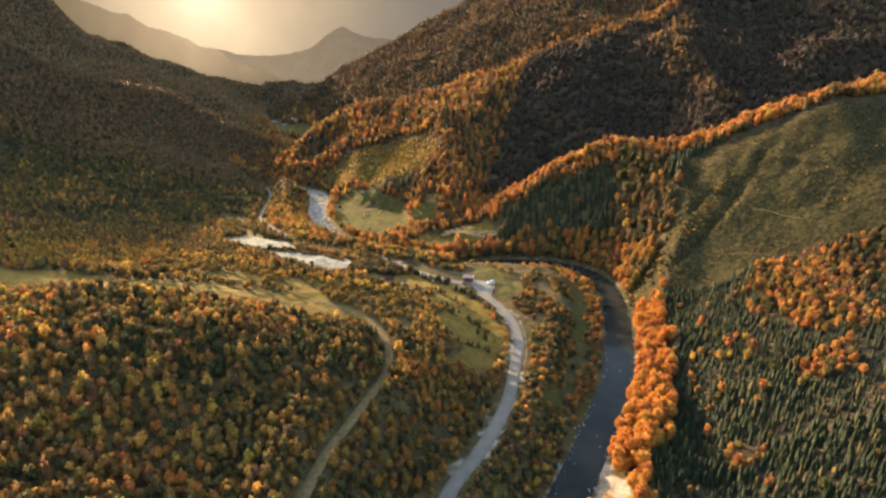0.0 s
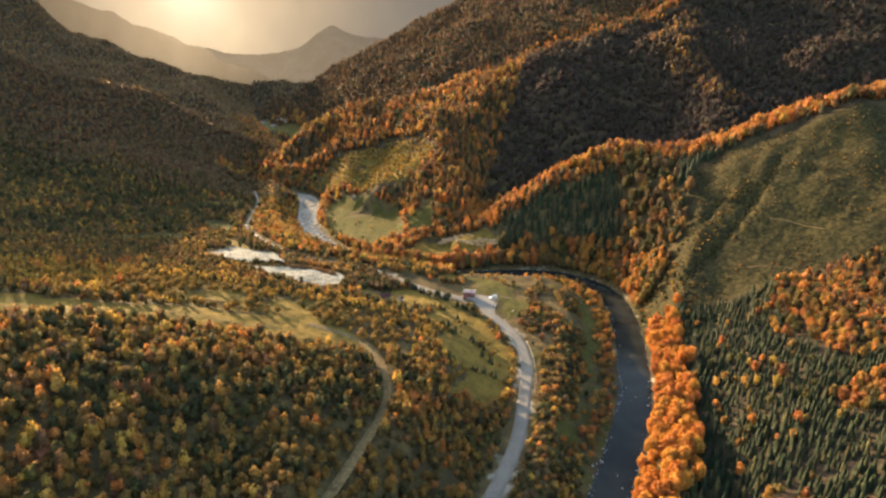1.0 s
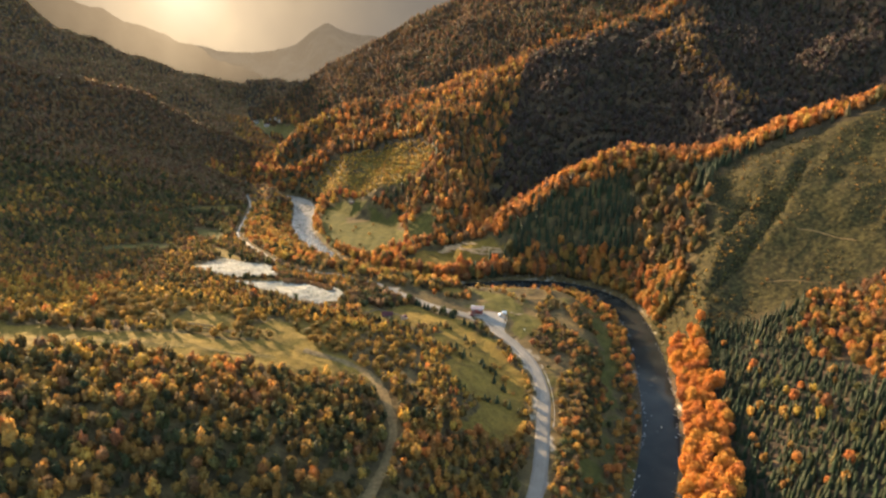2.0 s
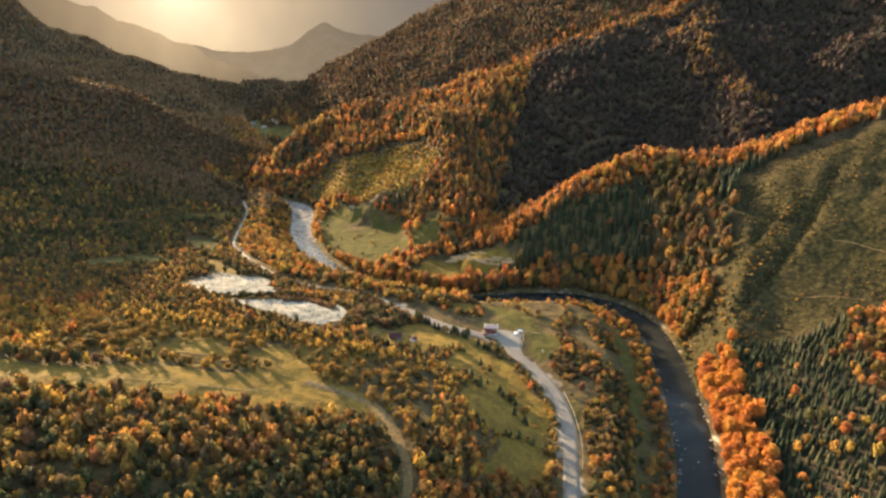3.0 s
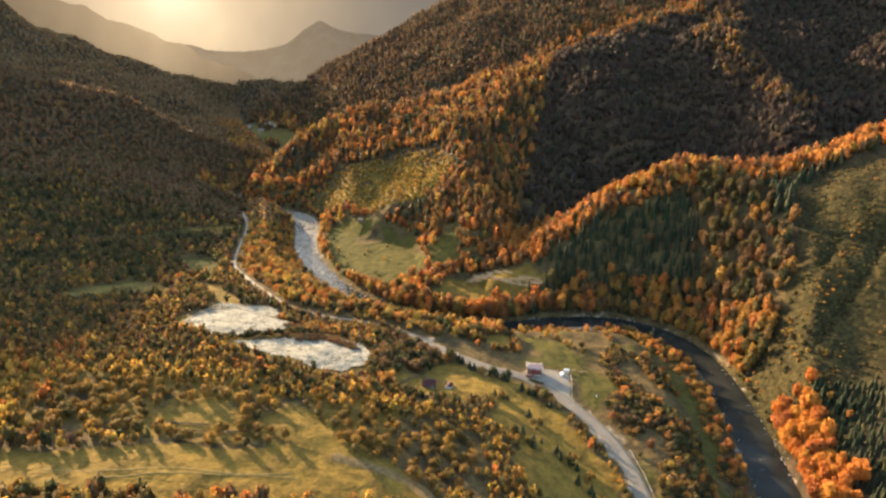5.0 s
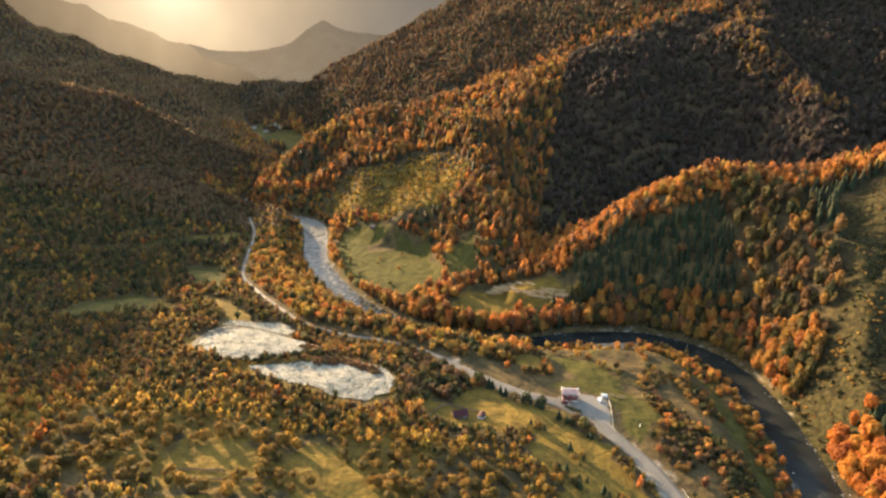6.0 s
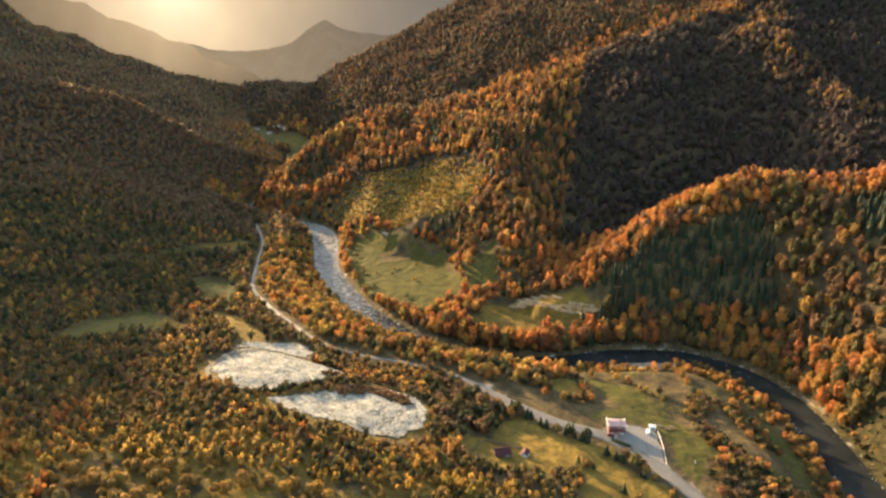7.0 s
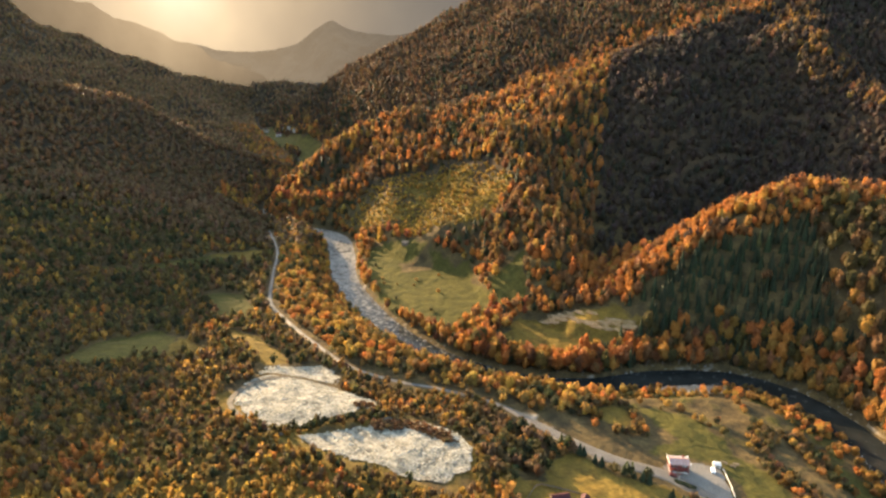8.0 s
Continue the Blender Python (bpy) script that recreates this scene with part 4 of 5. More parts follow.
ok = near_flank(x, y) & free(x, y) & (fbm(x / 45, y / 45, 3, 88) - 0.0035 * (y - 655) <= 0.06)
x, y = x[ok], y[ok]
h = rng.uniform(11, 18, len(x))
forest("flank_spruces", "dark spruces on the spur's shaded flank", x, y, ground(x, y) - 0.5, FIR_NEAR, h * 0.95, h, colours(x, y, [(0.6, FIR), (0.3, (0.026, 0.032, 0.014)), (0.1, (0.060, 0.052, 0.020))]), material=SPRUCE)
bottom = lambda x, y: (crest_dist(x, y)[0] > 40) & (ground(x, y) < 26 + 12 * (y > 1000)) & (x < 60)
stand("foot_wood", "big orange and gold trees at the water's edge below the spur", (-70, 220, 540, 720), 5.9,
      lambda x, y: right_bank(x, y) & (line_dist(x, y, RIVER_LINE)[0] < 34 + 16 * fbm(x / 18, y / 18)) & ~inside(x, y, CLEARING), None, (2.6, 4.4), None, None,
      kinds=[tree_kind("waterside_tree", "large orange and gold tree at the river's wooded edge", "tree", "trees below the spur",
                       broadleaf(2, 110, rng.uniform(1.2, 1.7), 13, 0.25), LEAVES_FOOT, 3.2, 3.9, 1.4, 7.0, 0.26, 5) for _ in range(6)])
stand("meadow_edge_wood", "red and orange trees round the far meadow", (-360, 160, 620, 1250), 5.8,
      lambda x, y: right_bank(x, y) & bottom(x, y) & ~inside(x, y, BRUSH), ROUND_MID, (2.3, 3.6), (1.3, 1.8),
      [(0.12, GREEN), (0.20, RUST), (0.40, ORANGE), (0.18, GOLD), (0.10, RED)], thin=0.1)
stand("brushwood", "yellow brush on the felled slope", (-190, 20, 850, 1020), 3.0,
      lambda x, y: inside(x, y, BRUSH) & (np.mod((0.98 * y + 0.17 * x) / 7 + 1.6 * fbm(x / 25, y / 25, 2, 201), 1.0) < 0.7), ROUND_FAR, (1.1, 2.2), (0.7, 1.1), [(0.2, OLIVE), (0.5, (0.23, 0.155, 0.03)), (0.3, GOLD)], thin=0.1)
stand("clearing_scrub", "low scrub dotted over the grassy clearing", (150, 570, 450, 670), 3.7,
      lambda x, y: inside(x, y, CLEARING) & (fbm(x / 35, y / 35, 3, 99) > -0.12), ROUND_FAR, (0.4, 1.25), (0.6, 1.0), [(0.5, OLIVE), (0.25, OCHRE), (0.25, GREEN)], thin=0.3)
stand("clearing_scrub", "dark bushes growing in the clearing's gullies", (180, 340, 510, 650), 2.6,
      lambda x, y: np.minimum(line_dist(x, y, GULLIES[0])[0], line_dist(x, y, GULLIES[1])[0]) < 3.0, ROUND_FAR, (0.7, 1.6), (0.7, 1.1), [(0.6, GREEN), (0.4, OLIVE)], thin=0.3)
stand("clearing_scrub", "yellow-green scrub between the clearing's gullies", (190, 330, 500, 650), 3.6,
      lambda x, y: inside(x, y, CLEARING) & (np.abs(line_dist(x, y, [(204, 536), (236, 548), (262, 570), (292, 594)])[0] + 9 * fbm(x / 20, y / 20, 2, 33)) < 6), ROUND_FAR, (0.6, 1.7), (0.6, 1.0), [(0.5, OLIVE), (0.4, OCHRE), (0.1, GOLD)], thin=0.35)
stand("clearing_scrub", "dark bushes at the clearing's foot beside the river", (150, 330, 440, 560), 4.2,
      lambda x, y: right_bank(x, y) & ~plantation(x, y) & (y > 470) & (y < 560) & (x < 210) & (fbm(x / 14, y / 14, 2, 35) > -0.04), ROUND_MID, (0.9, 2.0), (0.8, 1.2), [(0.4, OLIVE), (0.3, OCHRE), (0.2, GREEN), (0.1, GOLD)], thin=0.3)
bowl = lambda x, y: (x > 40 + 0.32 * (y - 740)) & (y < 1080 + 0.3 * (x - 100))
high_all = lambda x, y: right_bank(x, y) & ~inside(x, y, BRUSH) & ~bottom(x, y) & ~spur_wood(x, y) & (y > 640)
high = lambda x, y: high_all(x, y) & ~bowl(x, y)
# crowns coloured blackish brown, so the bowl's shade is partly painted in
stand("bowl_wood", "brown wood in the mountain's bowl, darkened to stand for shade", (20, 760, 690, 1270), 7.4, lambda x, y: high_all(x, y) & bowl(x, y), ROUND_FAR, (2.9, 4.2), (1.1, 1.6),
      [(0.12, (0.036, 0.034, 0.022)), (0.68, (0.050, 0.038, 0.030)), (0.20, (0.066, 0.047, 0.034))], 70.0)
rib = lambda x, y: line_dist(x, y, RIDGES["rib"])[0] < 30 + 26 * fbm(x / 24, y / 24, 2, 251)
# lighter mix than the bowl's: sunlight on the rib put into the colour
stand("rib_wood", "thin wood on a mountain rib, coloured golden-brown as if sunlit", (330, 480, 860, 1170), 8.0, lambda x, y: high_all(x, y) & rib(x, y), ROUND_FAR, (2.6, 4.0), (1.3, 1.8),
      [(0.45, BROWN), (0.35, OCHRE), (0.20, RUST)], 30.0)
stand("mountain_wood", "rust-brown beech forest covering the mountainside", (-330, 760, 690, 1270), 6.3, high, ROUND_MID, (2.3, 3.7), (1.5, 2.1), RUST_MIX, 70.0)
x, y = scatter(-330, 760, 690, 1200, 13.0)
ok = high(x, y) & free(x, y) & (fbm(x / 90, y / 90, 3, 15) > -0.02)
x, y = x[ok], y[ok]
h = rng.uniform(13, 20, len(x))
forest("mountain_spruces", "scattered dark spruces in the mountain forest", x, y, ground(x, y) - 0.5, FIR_FAR, h, h, colours(x, y, [(0.7, FIR), (0.3, (0.026, 0.032, 0.014))]), material=SPRUCE)
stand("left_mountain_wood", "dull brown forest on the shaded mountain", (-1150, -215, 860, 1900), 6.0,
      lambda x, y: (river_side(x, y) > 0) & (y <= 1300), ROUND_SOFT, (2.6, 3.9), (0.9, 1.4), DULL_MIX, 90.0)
# paler than the lower wood: haze brightness put into the leaf colours
stand("upper_mountain_wood", "forest high on the mountain flank, paled to imitate sunlit haze", (-1150, -215, 1300, 1900), 7.4,
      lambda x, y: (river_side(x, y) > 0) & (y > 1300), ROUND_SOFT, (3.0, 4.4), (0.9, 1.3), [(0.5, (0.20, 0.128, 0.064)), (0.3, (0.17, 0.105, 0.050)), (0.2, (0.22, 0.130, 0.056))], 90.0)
stand("far_wood", "hazy brown forest on the far mountain", (-520, 500, 1262, 1800), 6.5,
      lambda x, y: (river_side(x, y) <= 0) & ((y < 1640) | (x < -230)), ROUND_SOFT, (2.8, 3.8), (1.2, 1.7), [(0.35, (0.075, 0.050, 0.028)), (0.35, (0.13, 0.068, 0.030)), (0.2, (0.15, 0.088, 0.036)), (0.1, GREEN)], 120.0)

# pale brown crowns carry the distance haze in their colour
stand("valley_end_wood", "brown wood closing the valley's head, haze painted into its colour", (-620, -60, 1780, 2160), 9.0,
      lambda x, y: line_dist(x, y, RIVER_LINE)[0] > 8, ROUND_SOFT, (3.6, 5.2), (0.9, 1.3), [(0.5, (0.17, 0.112, 0.060)), (0.3, (0.14, 0.092, 0.048)), (0.2, (0.19, 0.115, 0.052))], 60.0)
stand("valley_wood", "gold and rust trees along the stream below the village", (-560, -210, 1010, 1640), 6.2,
      lambda x, y: (line_dist(x, y, RIVER_LINE)[0] < 62 + 40 * fbm(x / 40, y / 40, 2, 221)) & (fbm(x / 30, y / 30, 2, 223) > -0.12), ROUND_FAR, (2.4, 3.8), (1.2, 1.8),
      [(0.12, GREEN), (0.2, RUST), (0.3, OCHRE), (0.22, GOLD), (0.16, ORANGE)], 40.0)

# ---- single trees nearest to the camera's way ----
near_hill = near_stretch
near_spruce = lambda x, y: (y > 264) & (y < 287)
hill_kinds = [tree_kind("broadleaf_tree", "rounded broadleaf tree in autumn leaf on the wooded hillside", "tree", "hillside trees",
                        broadleaf(2, 120, rng.uniform(1.1, 1.45), 7, 0.21), LEAVES_HILL, 2.5, 2.6, 0.9, 4.2, 0.22, 6) for _ in range(6)]
x, y = scatter(-86, 60, 232, 285, 4.2)
ok = free(x, y) & left_of_road(x, y) & near_hill(x, y)
x, y = x[ok], y[ok]
plant(hill_kinds, x, y, 0.58, 1.02, 1)

bank_kinds = [tree_kind("beech_tree", "tall bright orange beech tree on the river bank", "tree", "river bank trees",
                        broadleaf(2, 190, rng.uniform(1.25, 1.6), 12, 0.18), LEAVES_BANK, 4.2, 4.2, 2.0, 8.5, 0.3, 6) for _ in range(5)]
x, y = scatter(60, 260, 215, 492, 5.2)
ok = free(x, y) & on_bank(x, y)
x, y = x[ok], y[ok]
plant(bank_kinds, x, y, 0.62, 1.08, 2)

spruce_kinds = [tree_kind("spruce_tree", "dark green spruce tree in a dense plantation", "tree", "plantation spruces",
                          spruce(8, 8), NEEDLES, 9.0, 9.0, 0.3, 7.0, 0.18, 0) for _ in range(5)]
x, y = scatter(90, 330, 264, 287, 3.4)
ok = plantation(x, y) & free(x, y) & ~grove(x, y) & near_spruce(x, y)
x, y = x[ok], y[ok]
plant(spruce_kinds, x, y, 0.75, 1.15, 3)

young_kinds = [tree_kind("young_spruce", "small dark spruce standing beside the road", "tree", "roadside spruces",
                         spruce(6, 8), NEEDLES, 9.0, 6.0, 0.15, 4.0, 0.1, 0) for _ in range(3)]
along = smooth_line([(-38, 522, 0), (-24, 511, 0), (-12, 501, 0), (0, 495, 0), (10, 487, 0), (18, 478, 0), (26, 468, 0)], 3.2)[:, :2]
jit = np.random.default_rng(5).normal(scale=0.9, size=along.shape)
along = (along + jit)[np.random.default_rng(6).uniform(0, 1, len(along)) > 0.25]
plant(young_kinds, along[:, 0], along[:, 1], 0.55, 1.25, 4)

shrub_kinds = [tree_kind("shrub", "dark olive shrub casting a long shadow on the dry meadow", "shrub", "meadow shrubs",
                         broadleaf(2, 60, 1.1, 5, 0.28), LEAVES_HILL, 1.7, 1.7, 0.0, 1.6, 0.08, 3) for _ in range(4)]
clumps = [(5, 427, 10), (25, 421, 12), (31, 404, 8), (24, 385, 9), (14, 450, 6), (-4, 470, 5), (36, 380, 5)]
x, y = np.hstack([rng.normal(a, 4.0, n) for a, b, n in clumps]), np.hstack([rng.normal(b, 3.2, n) for a, b, n in clumps])
plant(shrub_kinds, x[::2], y[::2], 0.5, 1.25, 5)
meadow_spruces = [tree_kind("meadow_spruce", "young dark spruce in a clump on the meadow", "tree", "meadow spruces",
                            spruce(6, 8), NEEDLES, 9.0, 6.0, 0.15, 4.0, 0.1, 0) for _ in range(3)]
plant(meadow_spruces, x[1::2], y[1::2], 0.5, 1.1, 15)
x, y = scatter(-150, -45, 705, 880, 15.0)
ok = inside(x, y, GREEN_FIELDS["far meadow"]) & (rng.uniform(0, 1, len(x)) < 0.35)
field_kinds = [tree_kind("field_bush", "low round bush in the green riverside meadow", "bush", "meadow bushes",
                         broadleaf(2, 60, 1.0, 5, 0.28), LEAVES_HILL, 2.0, 1.9, 0.0, 1.6, 0.08, 3) for _ in range(2)]
plant(field_kinds, x[ok], y[ok], 0.5, 1.2, 6)

# ---- stones ----
bed("forecourt", COURT, 1.5, CONCRETE, 0.16, 0.0, "grey concrete forecourt in front of the roadside house")


def stone_mesh(seed, flat=0.6):
    r = np.random.default_rng(seed)
    v, t = ICO[1]
    v = v * r.uniform(0.7, 1.25, (len(v), 1)) * [1, r.uniform(0.6, 1), flat]
    return v, t


STONES = [stone_mesh(k) for k in range(8)]


def stones(name, label, x, y, size, material, sink=0.15, z=None):
    z = ground(x, y) if z is None else z
    pick = rng.integers(0, 8, len(x))
    vs, fs, n = [], [], 0
    for k, (v, t) in enumerate(STONES):
        m = np.flatnonzero(pick == k)
        a = rng.uniform(0, 6.28, len(m))
        c, s, w = np.cos(a)[:, None], np.sin(a)[:, None], size[m][:, None]
        vs.append(np.stack([(v[None, :, 0] * c - v[None, :, 1] * s) * w + x[m][:, None], (v[None, :, 0] * s + v[None, :, 1] * c) * w + y[m][:, None],
                            v[None, :, 2] * w + (z[m] + 0.2)[:, None] - sink * w], 2).reshape(-1, 3))
        fs.append((t[None] + (np.arange(len(m)) * len(v))[:, None, None] + n).reshape(-1, 3))
        n += len(m) * len(v)
    return tagged(new(name, tri_mesh(name, np.vstack(vs), np.vstack(fs), [material])), label, "stones", kind="stuff")


single = [tri_mesh("stone", v * 1.0, t, [STONE]) for v, t in STONES]
for poly, skip in zip(RUBBLE_BEDS, (None, [(-135, 520), (-128, 527), (-122, 523), (-129, 517)], [(-126, 507), (-103, 515), (-88, 505), (-84, 498), (-90, 496), (-104, 505), (-122, 499)])):
    floor_bed = bed("rubble_bed", poly, 1.1, RUBBLE, 0.3, 0.3, "bed of white rubble cleared of trees on the plateau")
    px, py = [q[0] for q in poly], [q[1] for q in poly]
    x, y = scatter(min(px), max(px), min(py), max(py), 1.5)
    ok = inside(x, y, poly) & (fbm(x / 4.5, y / 4.5, 2, 81) > -0.16) & (rng.uniform(0, 1, len(x)) < 0.68)
    if skip:
        ok &= ~inside(x, y, skip)
    x, y = x[ok], y[ok]
    z = ground(x, y)
    near = np.argsort(y)[:95]
    rest = np.setdiff1d(np.arange(len(x)), near)
    stones("rubble", "heaps of white and grey broken stones", x[rest], y[rest], 0.3 + 0.75 * rng.uniform(0, 1, len(rest)) ** 2, STONE, 0.0, z[rest] + 0.1)
    for k in near:
        s = rng.uniform(0.4, 0.85)
        ob = new("stone", single[int(k) % 8])
        ob.parent = floor_bed
        ob.matrix_basis = pose(x[k], y[k], z[k] + 0.35, 0, 0, rng.uniform(0, 360)) @ Matrix.Diagonal((s, s, s, 1))
    if skip:
        bx, by = scatter(min(q[0] for q in skip), max(q[0] for q in skip), min(q[1] for q in skip), max(q[1] for q in skip), 1.6)
        ok = inside(bx, by, skip)
        bx, by = bx[ok], by[ok]
        w = rng.uniform(0.9, 1.6, len(bx))
        forest("bramble", "brown bramble grown over the edge of the rubble", bx, by, ground(bx, by), ROUND_FAR, w, w * 0.7, colours(bx, by, [(0.7, BROWN), (0.3, RUST)]), "shrubs")

ribbon("rubble_track", smooth_line([(-160, 484, 0), (-174, 491, 0), (-188, 505, 0), (-191, 522, 0), (-184, 540, 0), (-168, 551, 0), (-148, 551, 0)], 3), [(-1.3, 0), (0, 0.08), (1.3, 0)], TRACKDIRT, 0.75, "narrow earth track round the rubble beds")
along = smooth_line([(-164, 486, 0), (-150, 497, 0), (-136, 507, 0), (-122, 517, 0)], 1.6)
bx, by = np.hstack([along[:, 0] + rng.normal(0, 1.2, len(along)) for _ in range(2)]), np.hstack([along[:, 1] + rng.normal(0, 1.2, len(along)) for _ in range(2)])
w = rng.uniform(0.9, 1.8, len(bx))
forest("hedge_row", "dark green hedge between the two rubble beds", bx, by, ground(bx, by), ROUND_MID, w, w * 0.9, colours(bx, by, [(0.7, GREEN), (0.3, OLIVE)]), "hedge")
line = smooth_line(RIVER[1:19], 2.0)
t = np.gradient(line[:, :2], axis=0)
t /= np.linalg.norm(t, axis=1)[:, None]
n = len(line)
for sign in (-1, 1):
    for _ in range(2):
        off = sign * (line[:, 3] / 2 + rng.normal(0.3, 1.3, n))
        x, y = line[:, 0] + t[:, 1] * off + rng.normal(0, 0.7, n), line[:, 1] - t[:, 0] * off + rng.normal(0, 0.7, n)
        ok = rng.uniform(0, 1, n) < 0.20 + 0.35 * (fbm(x / 22, y / 22, 2, 231) > 0.08)
        stones("river_stones", "pale boulders strewn along the water's edge", x[ok], y[ok], 0.2 + 0.6 * rng.uniform(0, 1, ok.sum()) ** 2, GREYSTONE, 0.1, np.maximum(ground(x[ok], y[ok]), line[ok, 2] - 0.2))
off = rng.uniform(-0.42, 0.42, n) * line[:, 3]
x, y = line[:, 0] + t[:, 1] * off, line[:, 1] - t[:, 0] * off
rapid = (fbm(line[:, 1] / 30, line[:, 0] / 30, 2, 17) > -0.02) & (rng.uniform(0, 1, n) < np.where(line[:, 1] > 660, 0.75, 0.05))
stones("midstream_stones", "boulders breaking the river's surface", x[rapid], y[rapid], rng.uniform(0.25, 0.7, rapid.sum()), STONE, 0.3, line[rapid, 2])

# ---- buildings ----
WHITE = plain("white render", (0.46, 0.435, 0.39), (0.54, 0.515, 0.465), 0.8, 0.8, 0.2, 0.01)
PALEWALL = plain("weathered pale render", (0.26, 0.23, 0.19), (0.34, 0.30, 0.25), 0.8, 0.85, 0.2, 0.01)
REDWALL = plain("red painted wall", (0.120, 0.030, 0.023), (0.165, 0.043, 0.033), 1.0, 0.7, 0.2, 0.01)
ROOFPALE = plain("pale pink ribbed roof", (0.27, 0.175, 0.145), (0.35, 0.245, 0.21), 1.5, 0.6, 0.3, 0.01)
ROOFRED = plain("dark red sheet roof", (0.042, 0.013, 0.014), (0.066, 0.020, 0.019), 1.0, 0.55, 0.3, 0.01)
TIMBER = plain("grey timber", (0.080, 0.058, 0.040), (0.135, 0.104, 0.075), 2.0, 0.85, 0.4, 0.01)
LOGWOOD = plain("peeled logs", (0.23, 0.155, 0.082), (0.36, 0.25, 0.14), 2.0, 0.8, 0.4, 0.02)
STEEL = plain("galvanised steel", (0.42, 0.42, 0.41), (0.55, 0.55, 0.53), 2.0, 0.4, 0.1, 0.005, metal=0.8)
CARPAINT = plain("white van paint", (0.70, 0.70, 0.69), (0.76, 0.76, 0.75), 0.5, 0.3, 0.02, 0.002)
DARKPAINT = plain("dark red car paint", (0.075, 0.018, 0.018), (0.095, 0.024, 0.022), 0.5, 0.3, 0.02, 0.002)
RUBBER = plain("black rubber", (0.02, 0.02, 0.02), (0.03, 0.03, 0.03), 4.0, 0.8, 0.2, 0.01)
GLASS, nt, p = mat("dark window glass")
p.inputs["Base Color"].default_value, p.inputs["Roughness"].default_value = (0.02, 0.025, 0.03, 1), 0.06


def block(bm, a, b, bevel=0.0):
    """A box between two corners."""
    c = [(u + w) / 2 for u, w in zip(a, b)]
    made = bmesh.ops.create_cube(bm, size=1, matrix=Matrix.LocRotScale(c, None, [abs(w - u) for u, w in zip(a, b)]))
    if bevel:
        edges = list({e for q in made["verts"] for e in q.link_edges})
        bmesh.ops.bevel(bm, geom=edges, offset=bevel, segments=2, affect="EDGES", profile=0.6)


def part(name, bm, material, parent, label=""):
    me = bpy.data.meshes.new(name)
    bm.to_mesh(me)
    bm.free()
    me.materials.append(material)
    return child(name, me, parent, label)


def boxes(name, items, material, parent, label="", bevel=0.0):
    bm = bmesh.new()
    for a, b in items:
        block(bm, a, b, bevel)
    return part(name, bm, material, parent, label)


def gable(name, w, d, z0, z1, over, thick, material, parent, label=""):
    """A saddle roof: its ridge runs along x."""
    bm = bmesh.new()
    prof = [(-d / 2 - over, z0 - over * (z1 - z0) / (d / 2)), (0, z1), (d / 2 + over, z0 - over * (z1 - z0) / (d / 2))]
    ring = []
    for x in (-w / 2 - over, w / 2 + over):
        ring.append([bm.verts.new((x, y, z)) for y, z in prof] + [bm.verts.new((x, y, z - thick)) for y, z in reversed(prof)])
    a, b = ring
    for k in range(6):
        m = (k + 1) % 6
        bm.faces.new((a[k], a[m], b[m], b[k]))
    bm.faces.new(a[::-1])
    bm.faces.new(b)
    bmesh.ops.recalc_face_normals(bm, faces=bm.faces)
    return part(name, bm, material, parent, label)


def gable_wall(name, w, d, z1, ztop, material, parent):
    bm = bmesh.new()
    ring = [[bm.verts.new((x, y, z)) for y, z in ((-d / 2, -1.5), (d / 2, -1.5), (d / 2, z1), (0, ztop), (-d / 2, z1))] for x in (-w / 2, w / 2)]
    a, b = ring
    for k in range(5):
        m = (k + 1) % 5
        bm.faces.new((a[k], a[m], b[m], b[k]))
    bm.faces.new(a[::-1])
    bm.faces.new(b)
    bmesh.ops.recalc_face_normals(bm, faces=bm.faces)
    return part(name, bm, material, parent)


def window(parent, x, y, z, w, h, ax, face):
    """A window on a wall: frame and pane; ax tells the wall's direction, face the way it looks."""
    t = 0.06 * face
    def rect(u0, u1, z0, z1, d0, d1):
        return (((x + u0, y + d0, z + z0), (x + u1, y + d1, z + z1)) if ax == "x" else ((x + d0, y + u0, z + z0), (x + d1, y + u1, z + z1)))
    fr = boxes("window", [rect(-w / 2 - 0.1, -w / 2, 0, h, -t, t), rect(w / 2, w / 2 + 0.1, 0, h, -t, t), rect(-w / 2 - 0.1, w / 2 + 0.1, h, h + 0.1, -t, t),
                          rect(-w / 2 - 0.15, w / 2 + 0.15, -0.12, 0, -t, 2 * t)], WHITE, parent, "white window frame")
    boxes("pane", [rect(-w / 2, w / 2, 0, h, -t * 0.4, t * 0.4)], GLASS, fr)


